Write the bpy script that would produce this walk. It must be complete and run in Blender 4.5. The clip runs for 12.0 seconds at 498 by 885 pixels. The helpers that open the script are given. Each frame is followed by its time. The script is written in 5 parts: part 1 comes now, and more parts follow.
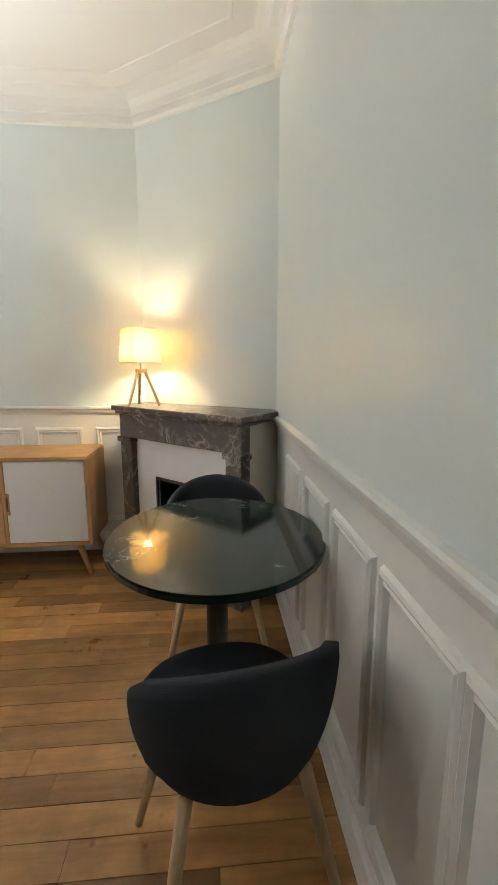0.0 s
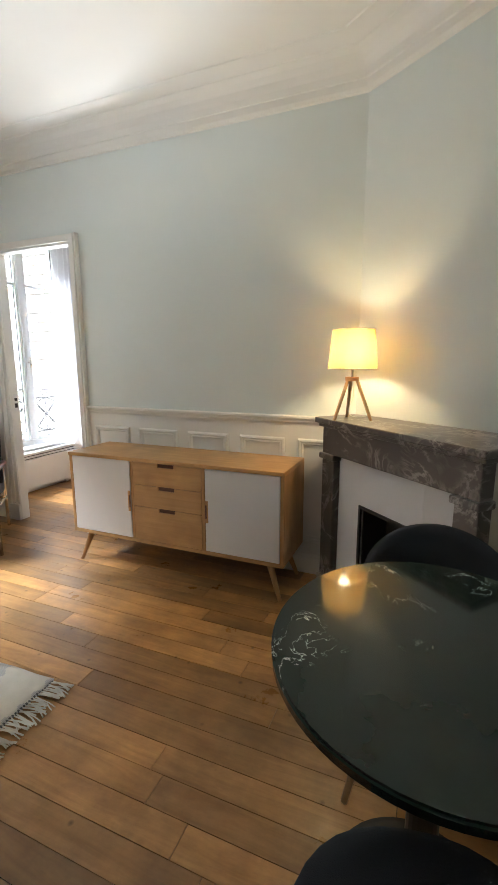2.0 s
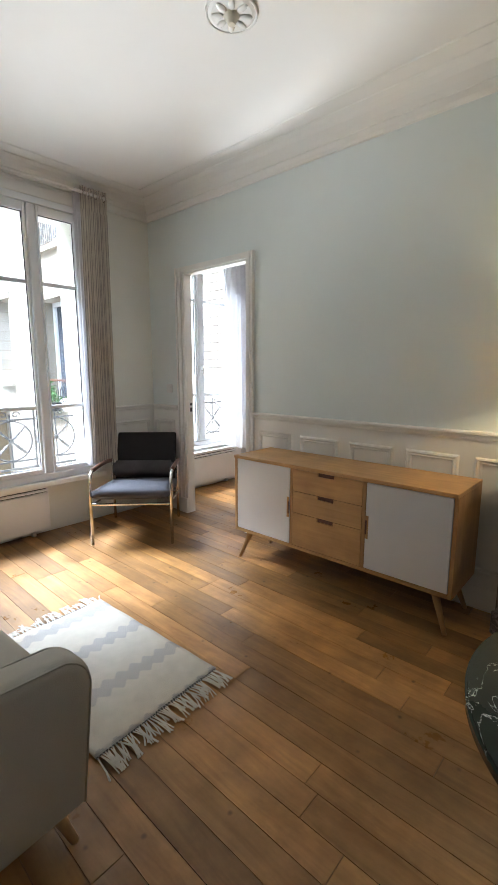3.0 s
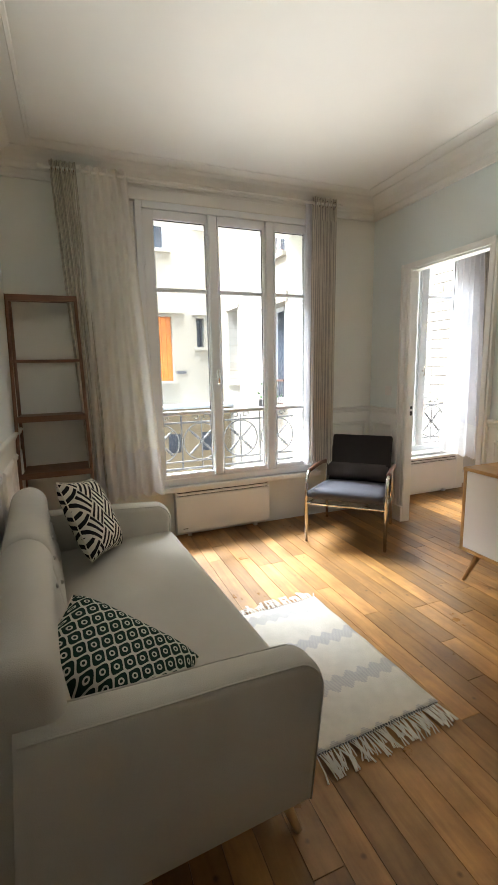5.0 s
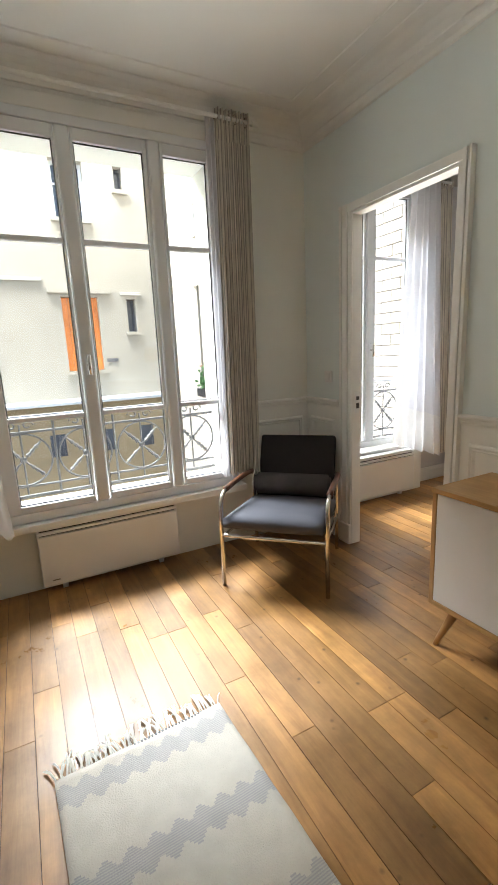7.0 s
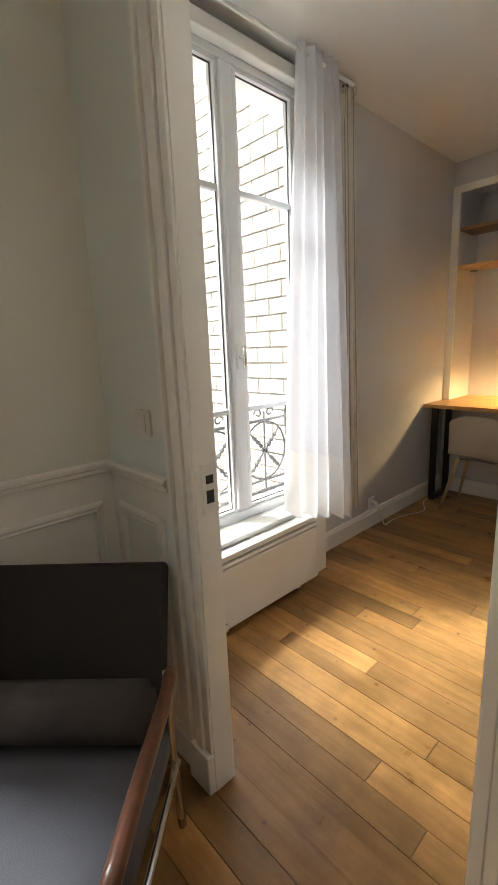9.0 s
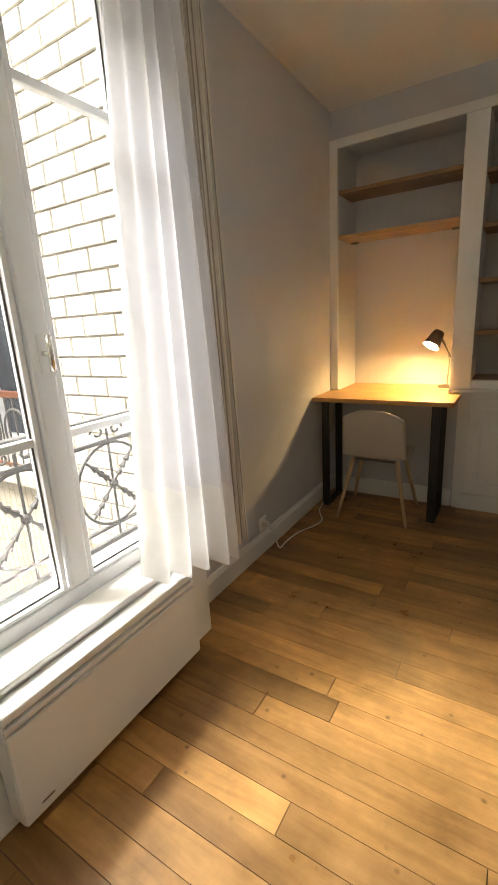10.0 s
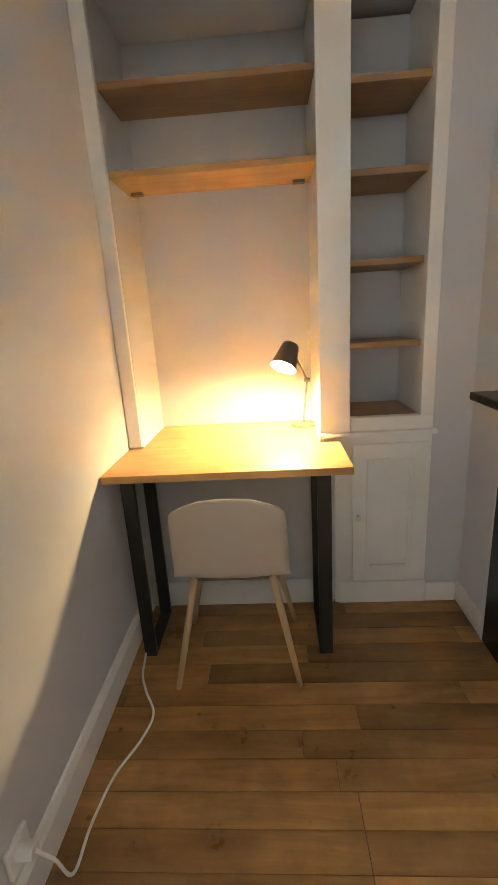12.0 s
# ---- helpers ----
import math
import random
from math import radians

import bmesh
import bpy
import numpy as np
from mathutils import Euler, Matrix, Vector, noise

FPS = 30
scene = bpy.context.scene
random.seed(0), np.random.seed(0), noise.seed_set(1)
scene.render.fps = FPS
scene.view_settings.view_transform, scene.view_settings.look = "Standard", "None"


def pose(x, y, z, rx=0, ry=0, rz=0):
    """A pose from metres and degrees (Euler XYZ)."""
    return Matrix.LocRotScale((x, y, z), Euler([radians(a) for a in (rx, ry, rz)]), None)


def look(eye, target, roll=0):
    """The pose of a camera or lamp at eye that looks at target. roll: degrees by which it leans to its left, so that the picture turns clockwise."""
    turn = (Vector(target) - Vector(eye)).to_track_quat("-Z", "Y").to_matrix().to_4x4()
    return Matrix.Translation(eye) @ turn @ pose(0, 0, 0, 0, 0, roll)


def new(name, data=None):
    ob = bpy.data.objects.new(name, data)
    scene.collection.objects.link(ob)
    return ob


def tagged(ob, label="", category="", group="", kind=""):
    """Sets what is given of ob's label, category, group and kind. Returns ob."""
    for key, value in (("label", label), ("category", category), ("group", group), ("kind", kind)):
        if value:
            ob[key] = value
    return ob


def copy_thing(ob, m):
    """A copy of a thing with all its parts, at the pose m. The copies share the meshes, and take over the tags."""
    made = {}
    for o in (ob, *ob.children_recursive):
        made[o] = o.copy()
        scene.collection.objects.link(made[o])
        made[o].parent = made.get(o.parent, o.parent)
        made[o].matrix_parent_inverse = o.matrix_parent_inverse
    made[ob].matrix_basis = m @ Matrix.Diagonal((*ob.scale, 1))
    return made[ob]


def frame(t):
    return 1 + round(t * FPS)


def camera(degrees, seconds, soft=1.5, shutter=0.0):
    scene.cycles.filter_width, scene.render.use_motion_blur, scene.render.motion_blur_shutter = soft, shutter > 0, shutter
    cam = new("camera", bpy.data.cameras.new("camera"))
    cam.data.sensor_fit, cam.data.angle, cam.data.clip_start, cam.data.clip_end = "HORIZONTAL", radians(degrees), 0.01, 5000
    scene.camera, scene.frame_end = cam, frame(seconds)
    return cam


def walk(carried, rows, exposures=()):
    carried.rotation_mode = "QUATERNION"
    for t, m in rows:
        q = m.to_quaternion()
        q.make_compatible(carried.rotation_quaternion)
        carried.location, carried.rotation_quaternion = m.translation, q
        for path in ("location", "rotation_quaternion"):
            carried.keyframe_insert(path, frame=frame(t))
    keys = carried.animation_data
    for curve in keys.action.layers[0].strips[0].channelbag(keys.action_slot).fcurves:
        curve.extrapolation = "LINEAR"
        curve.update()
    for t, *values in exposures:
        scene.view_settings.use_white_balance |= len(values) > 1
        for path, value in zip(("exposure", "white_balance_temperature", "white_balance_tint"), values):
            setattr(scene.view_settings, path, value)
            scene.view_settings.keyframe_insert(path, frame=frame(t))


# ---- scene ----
cam = camera(59.6, 12.0)
PATH = [
    (0, (0.115, 0.412, 1.262), (0.289, 2.371, 0.903), 0.0),
    (0.5, (0.127, 0.648, 1.267), (0.125, 2.613, 0.894), 0.2),
    (1, (0.124, 0.79, 1.29), (-0.075, 2.743, 0.909), 0.9),
    (1.5, (0.121, 0.825, 1.298), (-0.337, 2.733, 0.914), 0.5),
    (2, (0.077, 0.83, 1.301), (-0.678, 2.646, 0.937), -0.1),
    (2.5, (0.035, 0.821, 1.306), (-1.021, 2.484, 0.961), -0.1),
    (3, (-0.012, 0.801, 1.313), (-1.332, 2.267, 0.982), 0.0),
    (3.5, (-0.054, 0.763, 1.341), (-1.588, 2.004, 1.012), -0.3),
    (5.3, (-0.126, 0.722, 1.36), (-1.968, 1.422, 1.021), -1.3),
    (5.5, (-0.158, 0.743, 1.353), (-1.992, 1.459, 1.005), -1.6),
    (6, (-0.344, 0.889, 1.365), (-2.127, 1.714, 0.989), -1.9),
    (6.2, (-0.445, 0.982, 1.378), (-2.208, 1.842, 0.987), -2.0),
    (6.5, (-0.585, 1.134, 1.333), (-2.336, 2.013, 0.935), -2.3),
    (8.5, (-1.787, 2.412, 1.323), (-3.391, 3.513, 0.857), -2.0),
    (9, (-2.121, 2.682, 1.347), (-3.557, 4.007, 0.918), -2.4),
    (9.5, (-2.333, 2.998, 1.319), (-3.6, 4.48, 0.872), -3.4),
    (10, (-2.507, 3.328, 1.348), (-3.542, 4.959, 0.829), -3.3),
    (10.5, (-2.719, 3.645, 1.381), (-3.481, 5.426, 0.885), -3.7),
    (11, (-2.864, 3.976, 1.358), (-3.502, 5.813, 0.89), -3.6),
    (11.5, (-2.999, 4.339, 1.342), (-3.439, 6.217, 0.815), -2.4),
    (12, (-3.111, 4.706, 1.352), (-3.231, 6.627, 0.808), -3.6),
]
walk(cam, [(t, look(eye, target, roll)) for t, eye, target, roll in PATH],
     exposures=[(0, 3.85, 5900, 10), (1.5, 3.5, 5950, 10), (2.5, 3.1, 6050, 10), (3.5, 2.95, 5700, 10), (5.5, 3.05, 6600, 9), (6.5, 2.8, 6500, 9), (8.5, 2.6, 6700, 9), (9.5, 2.5, 7100, 10), (10.5, 2.45, 8200, 10), (11, 2.75, 8900, 10), (11.5, 3.15, 7300, 10), (12, 3.4, 6400, 9)])

# ---- light ----
world = bpy.data.worlds.new("world")
scene.world = world
world.use_nodes = True
wn = world.node_tree
sky = wn.nodes.new("ShaderNodeTexSky")
sky.sky_type, sky.sun_disc = "NISHITA", False
sky.sun_elevation, sky.sun_rotation = radians(52), radians(200)
sky.air_density, sky.dust_density = 1.0, 3.0
wn.links.new(sky.outputs[0], wn.nodes["Background"].inputs[0])
wn.nodes["Background"].inputs[1].default_value = 0.15


def lamp(name, kind, m, energy, colour, **more):
    data = bpy.data.lights.new(name, kind)
    data.energy, data.color = energy, colour
    ob = new(name, data)
    ob.matrix_world = m
    return ob


sun = lamp("sun", "SUN", look((-7, 4, 12), (-8, 2.6, 0)), 0.5, (1.0, 0.97, 0.92))
sun.data.angle = radians(14)
sky_light = lamp("sky_light", "AREA", look((-12.0, 0.8, 11.8), (-3.6, 2.8, 1.6)), 2800, (0.88, 0.94, 1.0))
sky_light.data.shape, sky_light.data.size, sky_light.data.size_y = "RECTANGLE", 7.5, 4.6
# unseen strip lamps added at the two sills, filling the rooms via the ceiling
for name, x, y, wide, power in (("window_light_living", -3.60, 1.96, 1.25, 1.6), ("window_light_study", -3.862, 3.95, 0.60, 2.2)):
    a = lamp(name, "AREA", look((x, y, 0.49), (x + 0.70, y, 0.49 + 0.71)), power, (1.0, 0.98, 0.94))
    a.data.shape, a.data.size, a.data.size_y = "RECTANGLE", wide, 0.03
    a.data.spread = radians(66)
bulb_table = lamp("table_lamp_bulb_light", "POINT", pose(-0.29, 3.06, 1.36), 0.55, (1.0, 0.70, 0.33))
bulb_table.data.shadow_soft_size = 0.03
bulb_desk = lamp("desk_lamp_bulb_light", "SPOT", look((-3.063, 6.665, 1.145), (-3.10, 6.68, 0.83)), 7.8, (1.0, 0.66, 0.28))
bulb_desk.data.shadow_soft_size, bulb_desk.data.spot_size, bulb_desk.data.spot_blend = 0.035, radians(165), 0.6


# ---- materials ----
def mat(name, colour, rough=0.5, metal=0.0, scale=20.0, vary=0.12, bump=0.1, fine=180.0, rnd=0.0, spec=0.5):
    m = bpy.data.materials.new(name)
    m.use_nodes = True
    nt = m.node_tree
    b = nt.nodes["Principled BSDF"]
    b.inputs["Roughness"].default_value = rough
    b.inputs["Metallic"].default_value = metal
    b.inputs["Specular IOR Level"].default_value = spec
    co = nt.nodes.new("ShaderNodeTexCoord")
    n1 = nt.nodes.new("ShaderNodeTexNoise")
    n1.inputs["Scale"].default_value, n1.inputs["Detail"].default_value = scale, 5
    n2 = nt.nodes.new("ShaderNodeTexNoise")
    n2.inputs["Scale"].default_value, n2.inputs["Detail"].default_value = fine, 3
    nt.links.new(co.outputs["Object"], n1.inputs["Vector"])
    nt.links.new(co.outputs["Object"], n2.inputs["Vector"])
    ramp = nt.nodes.new("ShaderNodeMapRange")
    ramp.inputs["To Min"].default_value, ramp.inputs["To Max"].default_value = 1 - vary, 1 + vary
    ramp.inputs["From Min"].default_value, ramp.inputs["From Max"].default_value = 0.3, 0.7
    nt.links.new(n1.outputs["Fac"], ramp.inputs["Value"])
    value = ramp.outputs[0]
    if rnd:
        info = nt.nodes.new("ShaderNodeObjectInfo")
        r2 = nt.nodes.new("ShaderNodeMapRange")
        r2.inputs["To Min"].default_value, r2.inputs["To Max"].default_value = 1 - rnd, 1 + rnd
        nt.links.new(info.outputs["Random"], r2.inputs["Value"])
        mu = nt.nodes.new("ShaderNodeMath")
        mu.operation = "MULTIPLY"
        nt.links.new(value, mu.inputs[0])
        nt.links.new(r2.outputs[0], mu.inputs[1])
        value = mu.outputs[0]
    mix = nt.nodes.new("ShaderNodeVectorMath")
    mix.operation = "SCALE"
    mix.inputs[0].default_value = colour
    nt.links.new(value, mix.inputs["Scale"])
    nt.links.new(mix.outputs[0], b.inputs["Base Color"])
    if bump:
        bp = nt.nodes.new("ShaderNodeBump")
        bp.inputs["Strength"].default_value, bp.inputs["Distance"].default_value = bump, 0.003
        nt.links.new(n2.outputs["Fac"], bp.inputs["Height"])
        nt.links.new(bp.outputs[0], b.inputs["Normal"])
    return m


def bits(m):
    nt = m.node_tree
    return nt, nt.nodes["Principled BSDF"], nt.nodes["Texture Coordinate"]


def math_node(nt, op, a, b=0.0, c=0.0):
    n = nt.nodes.new("ShaderNodeMath")
    n.operation = op
    for i, v in enumerate((a, b, c)):
        if isinstance(v, (int, float)):
            n.inputs[i].default_value = v
        else:
            nt.links.new(v, n.inputs[i])
    return n.outputs[0]


def two_colour(m, fac, c1, c2):
    nt, b, co = bits(m)
    mx = nt.nodes.new("ShaderNodeMix")
    mx.data_type = "RGBA"
    mx.inputs[6].default_value, mx.inputs[7].default_value = (*c1, 1), (*c2, 1)
    nt.links.new(fac, mx.inputs[0])
    old = b.inputs["Base Color"].links[0].from_node
    vm = nt.nodes.new("ShaderNodeVectorMath")
    vm.operation = "MULTIPLY"
    old.inputs[0].default_value = (1, 1, 1)
    nt.links.new(old.outputs[0], vm.inputs[0])
    nt.links.new(mx.outputs[2], vm.inputs[1])
    nt.links.new(vm.outputs[0], b.inputs["Base Color"])
    return m


def wood(name, c1, c2, rough=0.4, axis=0, scale=3.0, rnd=0.0, stretch=14.0):
    m = mat(name, c1, rough, scale=5, vary=0.17, bump=0.06, fine=90, rnd=rnd)
    nt, b, co = bits(m)
    mp = nt.nodes.new("ShaderNodeMapping")
    mp.inputs["Scale"].default_value = [1.0 if i == axis else stretch for i in range(3)]
    src = co.outputs["Object"]
    if rnd:
        info = nt.nodes.new("ShaderNodeObjectInfo")
        sh = nt.nodes.new("ShaderNodeVectorMath")
        sh.operation = "ADD"
        sc = nt.nodes.new("ShaderNodeVectorMath")
        sc.operation = "SCALE"
        sc.inputs[0].default_value = (37, 11, 53)
        nt.links.new(info.outputs["Random"], sc.inputs["Scale"])
        nt.links.new(src, sh.inputs[0])
        nt.links.new(sc.outputs[0], sh.inputs[1])
        src = sh.outputs[0]
    nt.links.new(src, mp.inputs["Vector"])
    n = nt.nodes.new("ShaderNodeTexNoise")
    n.inputs["Scale"].default_value, n.inputs["Detail"].default_value = scale, 7
    n.inputs["Roughness"].default_value, n.inputs["Distortion"].default_value = 0.65, 0.6
    nt.links.new(mp.outputs[0], n.inputs["Vector"])
    r = nt.nodes.new("ShaderNodeMapRange")
    r.inputs["From Min"].default_value, r.inputs["From Max"].default_value = 0.32, 0.68
    nt.links.new(n.outputs["Fac"], r.inputs["Value"])
    return two_colour(m, r.outputs[0], c1, c2)


def marble(name, base, vein, scale, rough, width=0.035, patch=None):
    m = mat(name, base, rough, scale=5, vary=0.2, bump=0.0)
    nt, b, co = bits(m)
    n = nt.nodes.new("ShaderNodeTexNoise")
    n.inputs["Scale"].default_value, n.inputs["Detail"].default_value = scale, 8
    n.inputs["Roughness"].default_value, n.inputs["Distortion"].default_value = 0.6, 1.6
    nt.links.new(co.outputs["Object"], n.inputs["Vector"])
    d = math_node(nt, "ABSOLUTE", math_node(nt, "SUBTRACT", n.outputs["Fac"], 0.5))
    line = math_node(nt, "SUBTRACT", 1.0, math_node(nt, "DIVIDE", d, width))
    k = nt.nodes.new("ShaderNodeTexNoise")
    k.inputs["Scale"].default_value = scale * 1.1
    nt.links.new(co.outputs["Object"], k.inputs["Vector"])
    mask = nt.nodes.new("ShaderNodeMapRange")
    mask.inputs["From Min"].default_value, mask.inputs["From Max"].default_value = patch or (0.5, 0.66)
    nt.links.new(k.outputs["Fac"], mask.inputs["Value"])
    f = math_node(nt, "MULTIPLY", math_node(nt, "MAXIMUM", line, 0.0), mask.outputs[0])
    return two_colour(m, f, base, vein)


WALL1 = mat("pale_blue_grey_paint", (0.76, 0.815, 0.80), 0.34, scale=1.6, vary=0.02, bump=0.05, fine=120)
# wall paint with the floor's warm bounce light mixed into its colour
WALL_BOUNCE = mat("bounce_lit_wall_paint", (0.80, 0.805, 0.745), 0.45, scale=1.6, vary=0.02, bump=0.05, fine=120)
WALL2 = mat("grey_mauve_paint", (0.60, 0.60, 0.615), 0.5, scale=1.6, vary=0.03, bump=0.05, fine=120)
WHITE = mat("white_gloss_paint", (0.84, 0.83, 0.79), 0.35, scale=3, vary=0.03, bump=0.06, fine=60)
CEIL = mat("white_ceiling_paint", (0.82, 0.81, 0.77), 0.8, scale=2, vary=0.02, bump=0.08, fine=80)
CREAM = mat("cream_plaster", (0.66, 0.63, 0.53), 0.5, scale=4, vary=0.05)
PVC = mat("white_window_frame", (0.80, 0.82, 0.84), 0.3, scale=4, vary=0.02, bump=0.0)
HEAT = mat("white_enamel", (0.80, 0.80, 0.79), 0.35, scale=4, vary=0.02, bump=0.0)
DARK = mat("dark_gap", (0.03, 0.03, 0.03), 0.7)
PLANK = wood("oak_floor", (0.40, 0.212, 0.070), (0.25, 0.120, 0.037), 0.36, 0, 2.0, rnd=0.40, stretch=9.0)
# worn varnish on the floor: uneven gloss, scuffed pale spots and dark specks
nt, b, co = bits(PLANK)
geo = nt.nodes.new("ShaderNodeNewGeometry")
wear = nt.nodes.new("ShaderNodeTexNoise")
wear.inputs["Scale"].default_value, wear.inputs["Detail"].default_value, wear.inputs["Roughness"].default_value = 3.2, 9, 0.68
nt.links.new(geo.outputs["Position"], wear.inputs["Vector"])
gloss = nt.nodes.new("ShaderNodeMapRange")
gloss.inputs["From Min"].default_value, gloss.inputs["From Max"].default_value = 0.35, 0.65
gloss.inputs["To Min"].default_value, gloss.inputs["To Max"].default_value = 0.27, 0.50
nt.links.new(wear.outputs["Fac"], gloss.inputs["Value"])
nt.links.new(gloss.outputs[0], b.inputs["Roughness"])
scuff = nt.nodes.new("ShaderNodeMapRange")
scuff.inputs["From Min"].default_value, scuff.inputs["From Max"].default_value = 0.36, 0.64
scuff.inputs["To Min"].default_value, scuff.inputs["To Max"].default_value = 0.76, 1.26
nt.links.new(wear.outputs["Fac"], scuff.inputs["Value"])
speck = nt.nodes.new("ShaderNodeTexVoronoi")
speck.inputs["Scale"].default_value = 9.0
nt.links.new(geo.outputs["Position"], speck.inputs["Vector"])
knot = nt.nodes.new("ShaderNodeMapRange")
knot.inputs["From Min"].default_value, knot.inputs["From Max"].default_value = 0.03, 0.10
knot.inputs["To Min"].default_value, knot.inputs["To Max"].default_value = 0.45, 1.0
nt.links.new(speck.outputs["Distance"], knot.inputs["Value"])
worn = nt.nodes.new("ShaderNodeVectorMath")
worn.operation = "SCALE"
nt.links.new(b.inputs["Base Color"].links[0].from_socket, worn.inputs[0])
nt.links.new(math_node(nt, "MULTIPLY", scuff.outputs[0], knot.outputs[0]), worn.inputs["Scale"])
nt.links.new(worn.outputs[0], b.inputs["Base Color"])
UNDER = mat("floor_joint", (0.10, 0.052, 0.022), 0.8)
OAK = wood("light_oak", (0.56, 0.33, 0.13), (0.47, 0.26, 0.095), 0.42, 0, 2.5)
OAKV = wood("light_oak_upright", (0.52, 0.30, 0.12), (0.42, 0.225, 0.085), 0.42, 2, 2.5)
BEECH = wood("beech", (0.60, 0.42, 0.24), (0.52, 0.35, 0.19), 0.45, 2, 3)
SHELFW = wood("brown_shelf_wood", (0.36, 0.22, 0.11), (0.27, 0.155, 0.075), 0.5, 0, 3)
WALNUT = wood("dark_shelf_wood", (0.21, 0.105, 0.058), (0.13, 0.062, 0.034), 0.5, 1, 3)
ARMW = wood("reddish_arm_wood", (0.16, 0.06, 0.032), (0.09, 0.035, 0.02), 0.35, 0, 3)
DOORW = mat("white_lacquer_door", (0.76, 0.76, 0.76), 0.4, scale=5, vary=0.015, bump=0.0)
GREENM = marble("dark_green_marble", (0.014, 0.026, 0.021), (0.62, 0.68, 0.65), 5.0, 0.09, 0.006, (0.56, 0.66))
BROWNM = marble("grey_brown_marble", (0.105, 0.088, 0.078), (0.50, 0.46, 0.42), 6.0, 0.28, 0.05, (0.42, 0.66))
BLACKM = marble("black_marble", (0.012, 0.012, 0.014), (0.3, 0.3, 0.3), 5.0, 0.25, 0.012)
SOFA = mat("warm_grey_fabric", (0.56, 0.53, 0.475), 0.95, scale=3, vary=0.05, bump=0.5, fine=420, spec=0.15)
CHARC = mat("charcoal_fabric", (0.036, 0.040, 0.048), 0.95, scale=5, vary=0.12, bump=0.5, fine=420, spec=0.15)
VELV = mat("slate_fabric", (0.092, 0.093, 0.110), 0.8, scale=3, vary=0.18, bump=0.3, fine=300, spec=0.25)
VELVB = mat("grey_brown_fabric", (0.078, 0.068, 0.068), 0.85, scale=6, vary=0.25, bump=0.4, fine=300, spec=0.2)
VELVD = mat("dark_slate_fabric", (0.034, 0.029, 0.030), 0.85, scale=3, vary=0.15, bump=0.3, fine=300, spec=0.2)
BEIGE = mat("beige_plastic_shell", (0.47, 0.41, 0.33), 0.5, scale=4, vary=0.03, bump=0.1, fine=250)
CHROME = mat("polished_steel", (0.72, 0.70, 0.67), 0.14, 1.0, scale=8, vary=0.04, bump=0.0)
BLACK = mat("black_powder_coat", (0.012, 0.012, 0.013), 0.45, scale=10, vary=0.1, bump=0.05)
IRON = mat("painted_iron", (0.095, 0.093, 0.092), 0.5, scale=20, vary=0.2, bump=0.1)
GREYMET = mat("warm_grey_metal", (0.20, 0.18, 0.155), 0.4, 0.6, scale=12, vary=0.06, bump=0.0)
ROD = mat("brushed_bronze", (0.16, 0.12, 0.09), 0.35, 0.8, scale=12, vary=0.1, bump=0.0)
CABLE = mat("white_cable", (0.78, 0.77, 0.74), 0.4, bump=0.0, vary=0.02)
STONE = mat("cream_limewash_facade", (0.43, 0.40, 0.335), 0.85, scale=1.2, vary=0.06, bump=0.3, fine=40)
STONE2 = mat("ochre_facade", (0.36, 0.29, 0.18), 0.85, scale=1.2, vary=0.10, bump=0.3, fine=40)
BRICK = mat("cream_glazed_brick", (0.50, 0.475, 0.41), 0.6, scale=9, vary=0.08, bump=0.2, fine=60, rnd=0.08)
MORTAR = mat("mortar", (0.30, 0.28, 0.245), 0.9, scale=20, vary=0.1)
SHUT = wood("orange_shutter_wood", (0.62, 0.20, 0.035), (0.50, 0.15, 0.025), 0.45, 2, 3)
ZINC = mat("zinc_roofing", (0.42, 0.45, 0.47), 0.5, 0.3, scale=3, vary=0.1)
ASPH = mat("courtyard_paving", (0.20, 0.19, 0.18), 0.9, scale=2, vary=0.2)
LEAF = mat("leaf_green", (0.07, 0.16, 0.05), 0.6, vary=0.25)
DGLASS = mat("dark_window_glass", (0.045, 0.055, 0.07), 0.08, scale=0.8, vary=0.4, bump=0.0)
CUSHB = mat("cushion_plain_back", (0.62, 0.58, 0.48), 0.95, bump=0.4, fine=400)

# facade coursing as fine relief
for m in (STONE, STONE2):
    nt, b, co = bits(m)
    mp = nt.nodes.new("ShaderNodeMapping")
    mp.inputs["Rotation"].default_value = (radians(90), 0, radians(90))
    nt.links.new(co.outputs["Object"], mp.inputs["Vector"])
    br = nt.nodes.new("ShaderNodeTexBrick")
    br.inputs["Scale"].default_value = 1.0
    br.inputs["Brick Width"].default_value, br.inputs["Row Height"].default_value = 0.24, 0.075
    br.inputs["Mortar Size"].default_value = 0.007
    br.inputs["Color1"].default_value, br.inputs["Color2"].default_value = (1, 1, 1, 1), (0.9, 0.9, 0.9, 1)
    br.inputs["Mortar"].default_value = (0.68, 0.66, 0.62, 1)
    nt.links.new(mp.outputs[0], br.inputs["Vector"])
    old = b.inputs["Base Color"].links[0].from_socket
    vm = nt.nodes.new("ShaderNodeVectorMath")
    vm.operation = "MULTIPLY"
    nt.links.new(old, vm.inputs[0])
    nt.links.new(br.outputs["Color"], vm.inputs[1])
    nt.links.new(vm.outputs[0], b.inputs["Base Color"])

